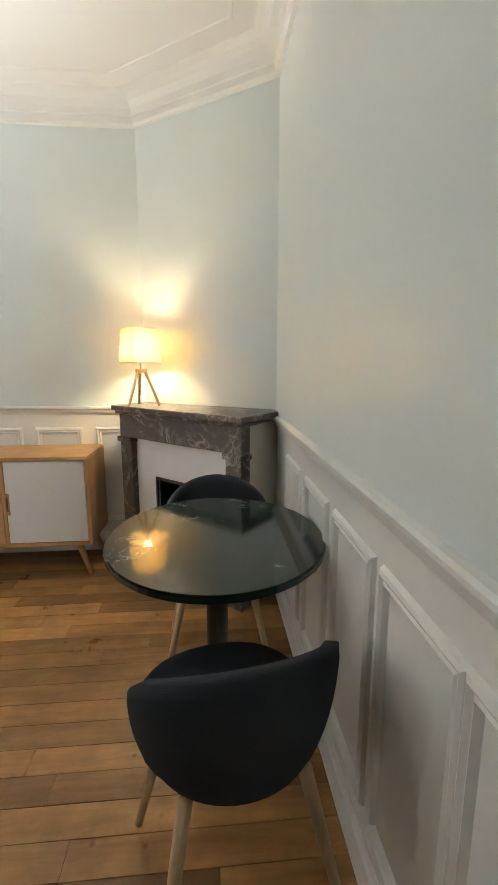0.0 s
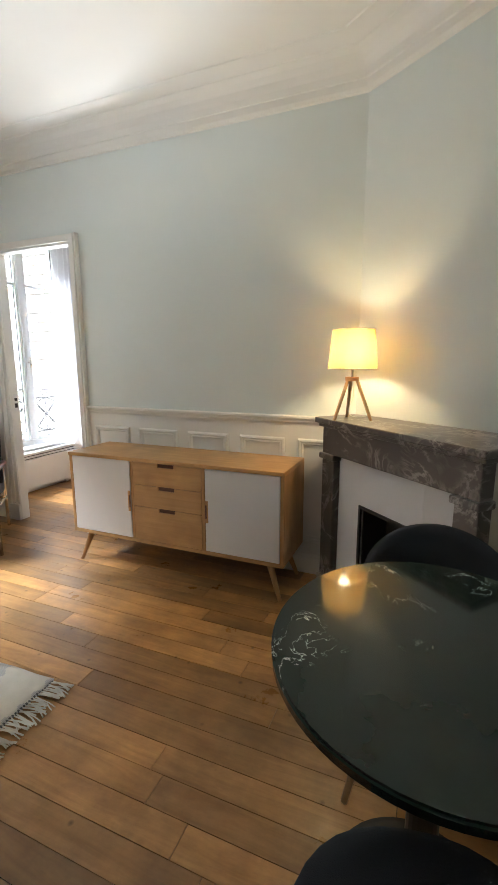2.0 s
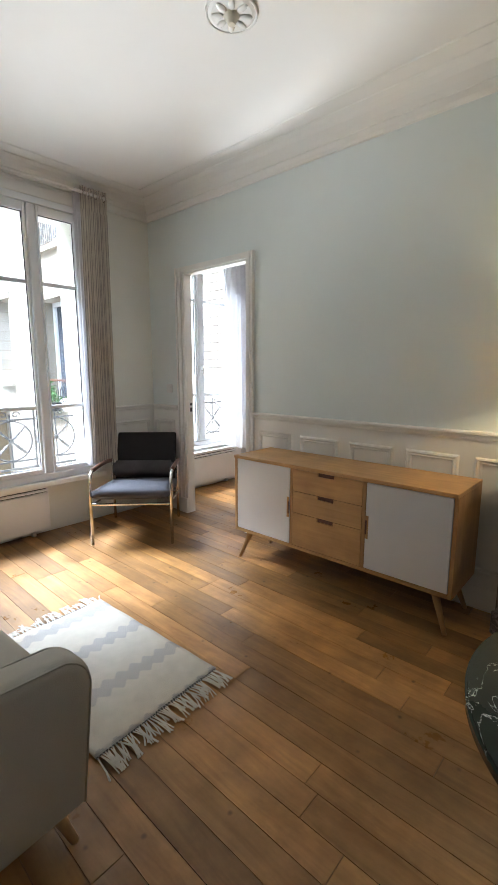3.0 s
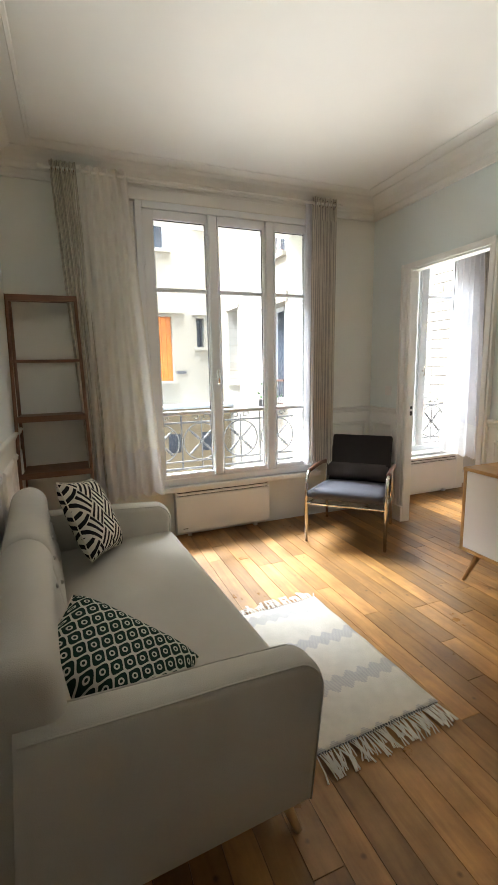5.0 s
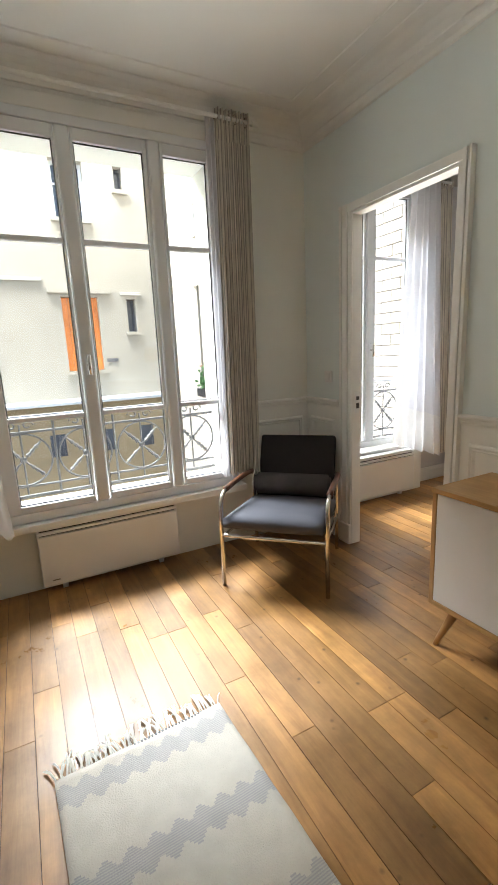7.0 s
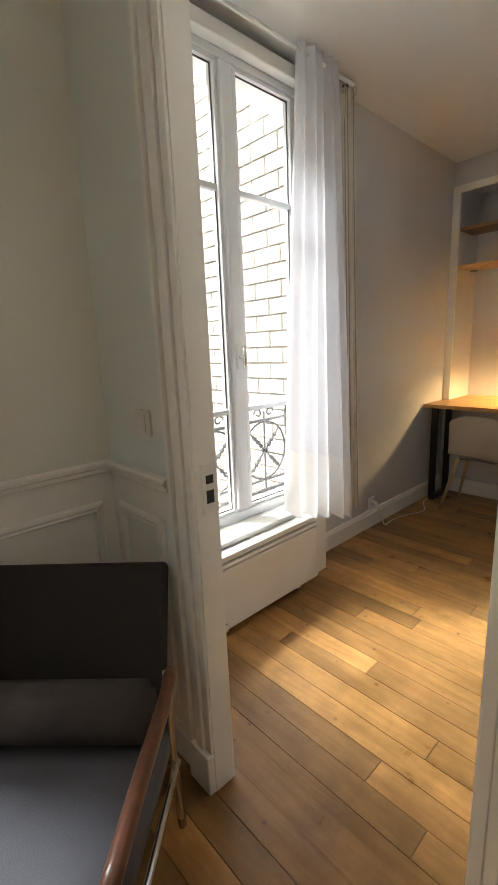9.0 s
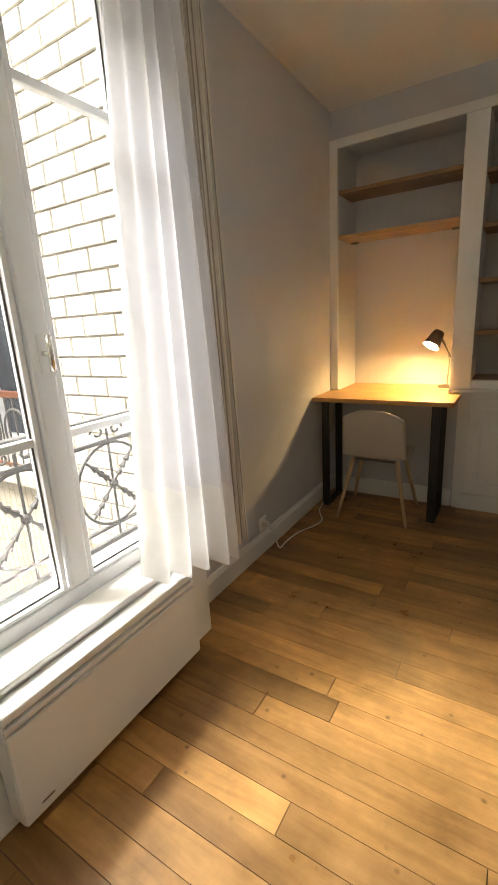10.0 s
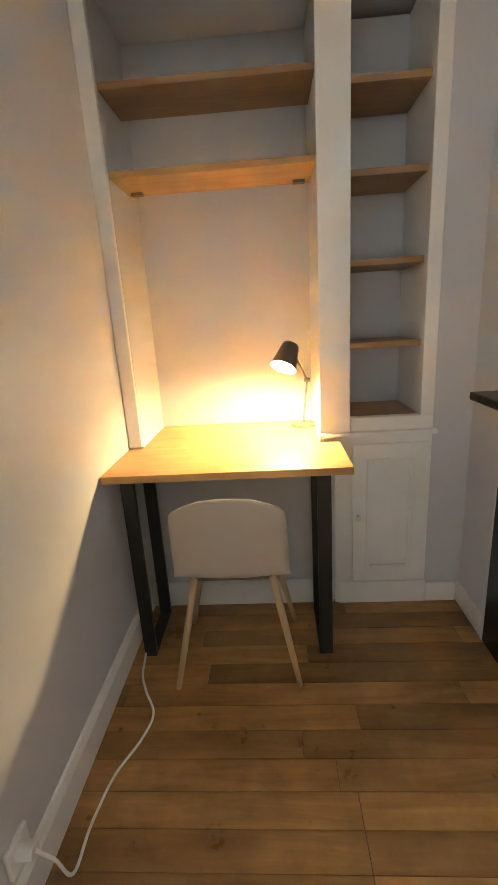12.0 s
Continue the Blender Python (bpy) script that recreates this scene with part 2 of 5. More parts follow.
# woven rug: wavy grey zigzag bands on off-white, along the rug's x
RUG = mat("woven_cotton_rug", (0.68, 0.66, 0.61), 0.95, scale=14, vary=0.06, bump=0.8, fine=260, spec=0.1)
nt, b, co = bits(RUG)
sep = nt.nodes.new("ShaderNodeSeparateXYZ")
nt.links.new(co.outputs["Object"], sep.inputs[0])
zig = math_node(nt, "PINGPONG", sep.outputs[1], 0.034)
zig = math_node(nt, "SNAP", zig, 0.0085)
pos = math_node(nt, "PINGPONG", math_node(nt, "ADD", math_node(nt, "SUBTRACT", sep.outputs[0], zig), 10.115), 0.143)
band = math_node(nt, "LESS_THAN", pos, 0.036)
dots = math_node(nt, "ADD", 0.62, math_node(nt, "MULTIPLY", math_node(nt, "SINE", math_node(nt, "MULTIPLY", sep.outputs[0], 900.0)), 0.25))
two_colour(RUG, math_node(nt, "MULTIPLY", band, dots), (0.62, 0.585, 0.52), (0.38, 0.38, 0.40))

# cushions
CUSH1 = mat("black_white_maze_weave", (0.7, 0.7, 0.7), 0.95, bump=0.5, fine=400, vary=0.06, spec=0.1)
nt, b, co = bits(CUSH1)
sep = nt.nodes.new("ShaderNodeSeparateXYZ")
nt.links.new(co.outputs["Object"], sep.inputs[0])
rx = math_node(nt, "ADD", sep.outputs[0], sep.outputs[1])
ry = math_node(nt, "SUBTRACT", sep.outputs[0], sep.outputs[1])
cell = math_node(nt, "ADD", math_node(nt, "FLOOR", math_node(nt, "DIVIDE", rx, 0.135)), math_node(nt, "FLOOR", math_node(nt, "DIVIDE", ry, 0.135)))
odd = math_node(nt, "GREATER_THAN", math_node(nt, "ABSOLUTE", math_node(nt, "MODULO", cell, 2.0)), 0.5)
mixv = math_node(nt, "ADD", math_node(nt, "MULTIPLY", rx, odd), math_node(nt, "MULTIPLY", ry, math_node(nt, "SUBTRACT", 1.0, odd)))
two_colour(CUSH1, math_node(nt, "GREATER_THAN", math_node(nt, "PINGPONG", math_node(nt, "ADD", mixv, 5.0), 0.0225), 0.0115), (0.66, 0.63, 0.55), (0.02, 0.02, 0.022))
CUSH2 = mat("green_white_lattice_weave", (0.7, 0.7, 0.7), 0.95, bump=0.5, fine=400, vary=0.06, spec=0.1)
nt, b, co = bits(CUSH2)
sep = nt.nodes.new("ShaderNodeSeparateXYZ")
nt.links.new(co.outputs["Object"], sep.inputs[0])
S = 0.026
yy = math_node(nt, "PINGPONG", math_node(nt, "ADD", sep.outputs[1], 5.0), S)
xx = math_node(nt, "PINGPONG", math_node(nt, "ADD", sep.outputs[0], 5.0), S)
wav = math_node(nt, "MULTIPLY", math_node(nt, "ADD", math_node(nt, "COSINE", math_node(nt, "MULTIPLY", xx, math.pi / S)), 1.0), S * 0.5)
line = math_node(nt, "LESS_THAN", math_node(nt, "ABSOLUTE", math_node(nt, "SUBTRACT", yy, wav)), 0.0042)
r1 = math_node(nt, "SQRT", math_node(nt, "ADD", math_node(nt, "MULTIPLY", xx, xx), math_node(nt, "POWER", math_node(nt, "SUBTRACT", yy, 0.0), 2.0)))
r2 = math_node(nt, "SQRT", math_node(nt, "ADD", math_node(nt, "POWER", math_node(nt, "SUBTRACT", xx, S), 2.0), math_node(nt, "POWER", math_node(nt, "SUBTRACT", yy, S), 2.0)))
rr = math_node(nt, "MINIMUM", r1, r2)
dot = math_node(nt, "LESS_THAN", math_node(nt, "ABSOLUTE", math_node(nt, "SUBTRACT", rr, 0.006)), 0.002)
two_colour(CUSH2, math_node(nt, "MAXIMUM", line, dot), (0.018, 0.045, 0.034), (0.58, 0.60, 0.52))

# striped drape: fine dark lines along the cloth's width (u in metres)
DRAPE = mat("striped_linen_drape", (0.42, 0.38, 0.33), 0.9, scale=12, vary=0.06, bump=0.3, fine=300, spec=0.1)
nt, b, co = bits(DRAPE)
sep = nt.nodes.new("ShaderNodeSeparateXYZ")
nt.links.new(co.outputs["UV"], sep.inputs[0])
two_colour(DRAPE, math_node(nt, "LESS_THAN", math_node(nt, "PINGPONG", sep.outputs[0], 0.0125), 0.0032), (0.69, 0.65, 0.57), (0.40, 0.37, 0.33))


def thin_cloth(name, colour, see, glow):
    m = mat(name, colour, 0.9, scale=30, vary=0.03, bump=0.2, fine=500, spec=0.05)
    nt, b, co = bits(m)
    out = nt.nodes["Material Output"]
    tl = nt.nodes.new("ShaderNodeBsdfTranslucent")
    tl.inputs[0].default_value = (*colour, 1)
    tp = nt.nodes.new("ShaderNodeBsdfTransparent")
    a = nt.nodes.new("ShaderNodeMixShader")
    a.inputs[0].default_value = glow
    nt.links.new(b.outputs[0], a.inputs[1])
    nt.links.new(tl.outputs[0], a.inputs[2])
    c = nt.nodes.new("ShaderNodeMixShader")
    c.inputs[0].default_value = see
    nt.links.new(a.outputs[0], c.inputs[1])
    nt.links.new(tp.outputs[0], c.inputs[2])
    nt.links.new(c.outputs[0], out.inputs[0])
    return m


SHEER = thin_cloth("white_sheer_voile", (0.80, 0.80, 0.83), 0.12, 0.42)
# lit copy of the voile: daylight on the left curtain put into its colour
SHEER_LIT = thin_cloth("lit_sheer_voile", (0.92, 0.90, 0.85), 0.10, 0.55)
HEM = thin_cloth("white_sheer_hem", (0.82, 0.81, 0.80), 0.06, 0.5)
SHADE = thin_cloth("cream_lampshade_fabric", (0.60, 0.42, 0.18), 0.0, 0.36)

GLASS = bpy.data.materials.new("window_glass")
GLASS.use_nodes = True
nt = GLASS.node_tree
tp, gl, mx, fr = (nt.nodes.new("ShaderNode" + k) for k in ("BsdfTransparent", "BsdfGlossy", "MixShader", "LayerWeight"))
gl.inputs["Roughness"].default_value = 0.02
fr.inputs[0].default_value = 0.5
nt.links.new(math_node(nt, "ADD", 0.03, math_node(nt, "MULTIPLY", 0.5, math_node(nt, "POWER", fr.outputs["Facing"], 5.0))), mx.inputs[0])
nt.links.new(tp.outputs[0], mx.inputs[1])
nt.links.new(gl.outputs[0], mx.inputs[2])
nt.links.new(mx.outputs[0], nt.nodes["Material Output"].inputs[0])


def glow(name, colour, power):
    m = bpy.data.materials.new(name)
    m.use_nodes = True
    b = m.node_tree.nodes["Principled BSDF"]
    b.inputs["Emission Color"].default_value = (*colour, 1)
    b.inputs["Emission Strength"].default_value = power
    return m


BULB = glow("warm_bulb", (1.0, 0.78, 0.45), 12)


# ---- mesh helpers ----
def part(name, bm, material, parent=None, label="", smooth=False):
    me = bpy.data.meshes.new(name)
    bmesh.ops.recalc_face_normals(bm, faces=bm.faces)
    bm.to_mesh(me)
    bm.free()
    me.materials.append(material)
    if smooth:
        for p in me.polygons:
            p.use_smooth = True
    ob = new(name, me)
    ob.parent = parent
    return tagged(ob, label)


def thing(name, x, y, z, rz, label, category, group="", kind=""):
    ob = new(name)
    ob.empty_display_size = 0.1
    ob.matrix_world = pose(x, y, z, 0, 0, rz)
    return tagged(ob, label, category, group, kind)


def box(bm, x0, y0, z0, x1, y1, z1, bevel=0.0, seg=2):
    r = bmesh.ops.create_cube(bm, size=1)
    vs = r["verts"]
    for v in vs:
        v.co = Vector(((x0 + x1) / 2 + v.co.x * (x1 - x0), (y0 + y1) / 2 + v.co.y * (y1 - y0), (z0 + z1) / 2 + v.co.z * (z1 - z0)))
    if bevel:
        es = list({e for v in vs for e in v.link_edges})
        bmesh.ops.bevel(bm, geom=es, offset=bevel, segments=seg, profile=0.5, affect="EDGES")
    return bm


def boxes(*list_of, bevel=0.0):
    bm = bmesh.new()
    for b in list_of:
        box(bm, *b, bevel=bevel)
    return bm


def rod(bm, p0, p1, r0, r1=None, seg=12):
    r1 = r0 if r1 is None else r1
    p0, p1 = Vector(p0), Vector(p1)
    d = p1 - p0
    m = Matrix.Translation((p0 + p1) / 2) @ d.to_track_quat("Z", "Y").to_matrix().to_4x4()
    bmesh.ops.create_cone(bm, cap_ends=True, segments=seg, radius1=r0, radius2=r1, depth=d.length, matrix=m)
    return bm


def tube(bm, pts, r, seg=8, closed=False):
    pts = [Vector(p) for p in pts]
    n = len(pts)
    rings = []
    side = None
    for i, p in enumerate(pts):
        a = pts[(i - 1) % n] if closed or i else p
        c = pts[(i + 1) % n] if closed or i < n - 1 else p
        d = (c - a).normalized()
        if side is None:
            side = d.cross(Vector((0.31, 0.17, 0.93))).normalized()
        side = (side - d * side.dot(d)).normalized()
        up = d.cross(side)
        rings.append([bm.verts.new(p + r * (math.cos(t) * side + math.sin(t) * up)) for t in (2 * math.pi * k / seg for k in range(seg))])
    for i in range(n if closed else n - 1):
        a, c = rings[i], rings[(i + 1) % n]
        for k in range(seg):
            bm.faces.new((a[k], a[(k + 1) % seg], c[(k + 1) % seg], c[k]))
    if not closed:
        bm.faces.new(rings[0])
        bm.faces.new(rings[-1])
    return bm


def spline(pts, steps=6):
    """Smooth points through pts (Catmull-Rom)."""
    p = [Vector(q) for q in pts]
    p = [2 * p[0] - p[1]] + p + [2 * p[-1] - p[-2]]
    out = []
    for i in range(1, len(p) - 2):
        for k in range(steps):
            t = k / steps
            a, b, c, d = p[i - 1:i + 3]
            out.append(0.5 * ((2 * b) + (c - a) * t + (2 * a - 5 * b + 4 * c - d) * t * t + (3 * b - a - 3 * c + d) * t ** 3))
    return out + [p[-2]]


def sweep(profile, line, closed=False):
    """A moulding: profile rows (out from the wall, height) carried along a line in plan with the room on its left."""
    bm = bmesh.new()
    n = len(line)
    rings = []
    for i in range(n):
        p = Vector(line[i])
        d0 = (p - Vector(line[i - 1])).normalized() if closed or i else None
        d1 = (Vector(line[(i + 1) % n]) - p).normalized() if closed or i < n - 1 else None
        d0, d1 = d0 or d1, d1 or d0
        n0, n1 = Vector((-d0.y, d0.x)), Vector((-d1.y, d1.x))
        m = (n0 + n1) / (1 + n0.dot(n1))
        rings.append([bm.verts.new((p.x + m.x * o, p.y + m.y * o, z)) for o, z in profile])
    k = len(profile)
    for i in range(n if closed else n - 1):
        a, c = rings[i], rings[(i + 1) % n]
        for j in range(k):
            bm.faces.new((a[j], a[(j + 1) % k], c[(j + 1) % k], c[j]))
    if not closed:
        bm.faces.new(rings[0])
        bm.faces.new(rings[-1])
    return bm


def prism(poly, z0, z1):
    bm = bmesh.new()
    lo = [bm.verts.new((x, y, z0)) for x, y in poly]
    hi = [bm.verts.new((x, y, z1)) for x, y in poly]
    bm.faces.new(lo)
    bm.faces.new(hi)
    for i in range(len(poly)):
        j = (i + 1) % len(poly)
        bm.faces.new((lo[i], lo[j], hi[j], hi[i]))
    return bm


def sheet(grid, thick=0.0):
    """A surface through a grid of points, with a thickness along its normals."""
    bm = bmesh.new()
    rows = [[bm.verts.new(p) for p in row] for row in grid]
    for a, c in zip(rows, rows[1:]):
        for i in range(len(a) - 1):
            bm.faces.new((a[i], a[i + 1], c[i + 1], c[i]))
    if thick:
        bmesh.ops.recalc_face_normals(bm, faces=bm.faces)
        bmesh.ops.solidify(bm, geom=list(bm.faces), thickness=thick)
    return bm


def structure(name, bm, material, label, category="wall"):
    ob = part(name, bm, material)
    return tagged(ob, label, category, kind="structure")


# ---- rooms ----
XW, XE, YS, YN = -3.53, 0.475, 0.33, 3.325      # living room
H1, H2 = 2.77, 2.71
XW2, YN2, YD = -3.765, 6.56, 3.385              # study
XO = -4.02                                       # outer face of the street wall
DX0, DX1, DZ = -3.02, -2.305, 2.12                # doorway
A0, A1 = (XE, 2.775), (-0.306, YN)               # corner chimney breast

structure("wall_south", boxes((XO, YS - 0.12, 0, -0.75, YS, H1), (-0.87, -0.9, 0, -0.75, YS - 0.12, H1), (-0.87, -1.02, 0, XE + 0.12, -0.9, H1)), WALL1, "pale blue-grey painted plaster wall behind the sofa")
structure("wall_east", boxes((XE, -0.9, 0, XE + 0.12, YN + 0.1, H1)), WALL1, "pale blue-grey painted wall above white panelling")
structure("wall_chimney", prism([A0, (XE, YN), A1], 0, H1), WALL1, "pale blue-grey chimney breast set across the corner")
structure("wall_north", boxes((XO, YN, 0, DX0, YD, H1), (DX0, YN, DZ, DX1, YD, H1), (DX1, YN, 0, XE, YD, H1)), WALL1, "pale blue-grey partition wall with an open doorway")
W1 = (1.215, 2.705, 0.42, 2.56)
W2 = (3.53, 4.70, 0.42, 2.62)
structure("wall_west", boxes((XO, YS, 0, XW, W1[0], H1), (XO, W1[1], 0, XW, YN, H1), (XO, W1[0], 0, XW, W1[1], W1[2]), (XO, W1[0], W1[3], XW, W1[1], H1)), WALL_BOUNCE, "living room window wall, paint lightened and warmed for floor bounce")
structure("wall_study_west", boxes((XO, YD, 0, XW2, W2[0], H1), (XO, 4.96, 0, XW2, 7.2, H1), (-3.81, W2[1], W2[2], XW2, 4.96, W2[3]), (XO, W2[0], 0, XW2, 4.96, W2[2]), (XO, W2[0], W2[3], XW2, 4.96, H1)), WALL2, "grey-mauve painted window wall of the study")
NX0, NX1, SX0, SX1, CX1 = -3.706, -2.912, -2.785, -2.489, -2.434
structure("wall_study_north", boxes((XW2, YN2 + 0.42, 0, -1.5, YN2 + 0.54, H1), (XW2, YN2 + 0.012, 0, NX1 + 0.06, YN2 + 0.42, 0.79), (XW2, YN2 + 0.012, 2.53, CX1, YN2 + 0.42, H1), (XW2, YN2 + 0.012, 0.79, NX0, YN2 + 0.42, 2.53),
                                     (CX1, YN2, 0, -2.0, YN2 + 0.42, H1), (NX1 + 0.02, YN2 + 0.03, 0.79, SX0 - 0.02, YN2 + 0.42, 2.53), (NX1 + 0.06, YN2 + 0.03, 0, CX1, YN2 + 0.42, 0.82)), WALL2, "grey-mauve wall with a built-in shelf niche")
structure("wall_study_east", boxes((-1.6, YD, 0, -1.48, YN2, H1), (-2.27, 4.9, 0, -1.6, YN2, H1)), WALL2, "grey-mauve wall with a projecting chimney breast")
structure("ceiling", boxes((XO, -1.02, H1, XE + 0.12, YN + 0.03, H1 + 0.15)), CEIL, "white painted living room ceiling", "ceiling")
structure("ceiling_study", boxes((XO, YN + 0.031, H2, -1.48, 7.2, H1 + 0.15)), CEIL, "white painted study ceiling", "ceiling")

room = [(XW, YS), (-0.75, YS), (-0.75, -0.9), (XE, -0.9), A0, A1, (XW, YN)]
tagged(part("cornice", sweep([(0, H1), (0.14, H1), (0.135, H1 - 0.006), (0.10, H1 - 0.015), (0.07, H1 - 0.035), (0.048, H1 - 0.065), (0.038, H1 - 0.095), (0.030, H1 - 0.098), (0.027, H1 - 0.130), (0.016, H1 - 0.145), (0, H1 - 0.147)], room, True), CEIL, smooth=False),
       "white moulded plaster cornice round the ceiling", "cornice", kind="structure")
tagged(part("ceiling_trim", sweep([(0.235, H1), (0.26, H1), (0.255, H1 - 0.006), (0.24, H1 - 0.006)], room, True), CEIL), "thin white plaster bead on the ceiling", "trim", kind="structure")

rose = thing("ceiling_rose", -1.45, 2.29, H1, 0, "white moulded plaster rose on the ceiling", "ceiling rose", kind="structure")
part("disc", rod(bmesh.new(), (0, 0, -0.012), (0, 0, -0.0005), 0.085, 0.11, 40), CEIL, rose)
part("boss", rod(bmesh.new(), (0, 0, -0.045), (0, 0, -0.0125), 0.014, 0.035, 24), CREAM, rose)
for k in range(8):
    a = math.pi * k / 4
    bm = bmesh.new()
    bmesh.ops.create_uvsphere(bm, u_segments=10, v_segments=6, radius=1, matrix=Matrix.Translation((0.06 * math.cos(a), 0.06 * math.sin(a), -0.014)) @ Matrix.Rotation(a, 4, "Z") @ Matrix.Diagonal((0.028, 0.014, 0.008, 1)))
    part("petal", bm, CEIL, rose, smooth=True)
part("rim", tube(bmesh.new(), [(0.105 * math.cos(a), 0.105 * math.sin(a), -0.005) for a in (2 * math.pi * k / 40 for k in range(40))], 0.006, 6, True), CEIL, rose, smooth=True)

RAIL = [(0, 0.935), (0.010, 0.935), (0.012, 0.945), (0.020, 0.952), (0.022, 0.965), (0.030, 0.972), (0.030, 0.982), (0.022, 0.988), (0, 0.988)]
BASE = [(0, 0), (0.018, 0), (0.018, 0.10), (0.012, 0.112), (0.008, 0.125), (0, 0.128)]
runs = {
    "east": [(XE, -0.9), A0],
    "north": [A1, (DX1 + 0.078, YN)],
    "corner": [(DX0 - 0.13, YN), (XW, YN), (XW, 2.84)],
    "south": [(XW, YS), (-0.75, YS), (-0.75, -0.9), (XE, -0.9)],
}
for k, line in runs.items():
    tagged(part("trim_rail", sweep(RAIL, line), WHITE), "white moulded dado rail along the wall", "dado rail", kind="structure")
    tagged(part("baseboard", sweep(BASE, line), WHITE), "white painted moulded skirting board", "baseboard", kind="structure")


def panelling(name, p0, p1, spans, zlo=0.20, zhi=0.85):
    """White panelling below the rail, on the wall from p0 to p1; raised frames over the spans along it."""
    p0, p1 = Vector(p0), Vector(p1)
    d = (p1 - p0).normalized()
    th = tagged(new(name), "white painted wood panelling with raised frames", "panelling", kind="structure")
    th.matrix_world = Matrix.Translation((p0.x, p0.y, 0)) @ Matrix(((d.x, -d.y, 0, 0), (d.y, d.x, 0, 0), (0, 0, 1, 0), (0, 0, 0, 1)))
    part("panel_board", boxes((0, -0.004, 0.0, (p1 - p0).length, 0.005, 0.94)), WHITE, th)
    for a, c in spans:
        bm = bmesh.new()
        prof = [(0, 0.005), (0.006, 0.016), (0.014, 0.020), (0.024, 0.014), (0.030, 0.017), (0.038, 0.005)]
        rings = []
        for cx, cz, sx, sz in ((a, zlo, 1, 1), (c, zlo, -1, 1), (c, zhi, -1, -1), (a, zhi, 1, -1)):
            rings.append([bm.verts.new((cx + sx * o, h, cz + sz * o)) for o, h in prof])
        for i in range(4):
            r, s = rings[i], rings[(i + 1) % 4]
            for j in range(len(prof) - 1):
                bm.faces.new((r[j], r[j + 1], s[j + 1], s[j]))
        part("panel", bm, WHITE, th)


panelling("trim_panelling_east", (XE, -0.9), A0, [(y + 0.9, y + 0.9 + 0.32) for y in (-0.80, -0.43, -0.06, 0.27, 0.60, 0.91, 1.265, 1.645, 2.045)])
panelling("trim_panelling_north", A1, (DX1 + 0.078, YN), [(-0.306 - b, -0.306 - a) for a, b in ((-2.18, -1.87), (-1.79, -1.48), (-1.40, -1.10), (-1.02, -0.72), (-0.64, -0.34))])
panelling("trim_panelling_corner", (DX0 - 0.13, YN), (XW, YN), [(0.05, 0.33)])
panelling("trim_panelling_west", (XW, YN), (XW, 2.84), [(0.05, 0.46)])
panelling("trim_panelling_south", (XW, YS), (-0.75, YS), [(0.1 + 0.44 * i, 0.46 + 0.44 * i) for i in range(6)])

tagged(part("baseboard", sweep(BASE, [(XW2, YN2), (XW2, 4.672)]), WHITE), "white painted skirting board", "baseboard", kind="structure")
tagged(part("baseboard", boxes((XW2 + 0.02, YN2 - 0.008, 0, NX1 + 0.05, YN2 + 0.011, 0.125), bevel=0.003), WHITE), "white painted skirting board below the desk", "baseboard", kind="structure")
tagged(part("baseboard", boxes((CX1 + 0.005, YN2 - 0.016, 0, -2.29, YN2 - 0.001, 0.10), (-2.286, 6.30, 0, -2.271, YN2 - 0.001, 0.10), bevel=0.003), WHITE), "white painted skirting board in the corner", "baseboard", kind="structure")

# doorway lining and casing
door = thing("door_frame", 0, 0, 0, 0, "white painted moulded casing round an open doorway", "door frame", kind="structure")
part("jamb", boxes((DX0 - 0.02, YN - 0.012, 0, DX0 + 0.001, YD + 0.003, DZ), bevel=0.002), WHITE, door)
part("jamb", boxes((DX1 - 0.001, YN - 0.012, 0, DX1 + 0.02, YD + 0.003, DZ), bevel=0.002), WHITE, door)
part("head", boxes((DX0 - 0.001, YN - 0.012, DZ - 0.012, DX1 + 0.001, YD + 0.003, DZ + 0.02), bevel=0.002), WHITE, door)
for side, x0, w in ((-1, DX0 - 0.003, 0.10), (1, DX1 + 0.003, 0.075)):
    for a, c, d in ((0.0, 0.3, 0.020), (0.33, 0.62, 0.028), (0.64, 0.82, 0.022), (0.84, 1.0, 0.034)):
        xs = sorted((x0 + side * w * a, x0 + side * w * c))
        part("casing", boxes((xs[0], YN - d, 0.14, xs[1], YN - 0.0005, DZ + 0.05), bevel=0.003), WHITE, door)
    xs = sorted((x0, x0 + side * w))
    part("plinth_block", boxes((xs[0] - 0.002, YN - 0.036, 0, xs[1] + 0.002, YN - 0.0005, 0.14), bevel=0.004), WHITE, door)
part("head_casing", boxes((DX0 - 0.10, YN - 0.022, DZ + 0.004, DX1 + 0.075, YN - 0.0005, DZ + 0.05), bevel=0.003), WHITE, door)
strike = thing("strike_plate", DX0 + 0.001, YN + 0.032, 0.98, 0, "white metal strike plate with two dark slots on the jamb", "strike plate")
part("plate", boxes((0, -0.022, -0.07, 0.004, 0.022, 0.07), bevel=0.0015), HEAT, strike)
part("slot", boxes((0.004, -0.012, -0.04, 0.006, 0.012, -0.004)), DARK, strike)
part("slot", boxes((0.004, -0.012, 0.015, 0.006, 0.012, 0.038)), DARK, strike)
sw = thing("light_switch", -3.27, YN, 1.14, 0, "white plastic light switch on the wall", "light switch")
part("plate", boxes((-0.04, -0.010, -0.04, 0.04, 0, 0.04), bevel=0.004), HEAT, sw)
part("rocker", boxes((-0.02, -0.014, -0.028, 0.02, -0.010, 0.028), bevel=0.002), HEAT, sw)


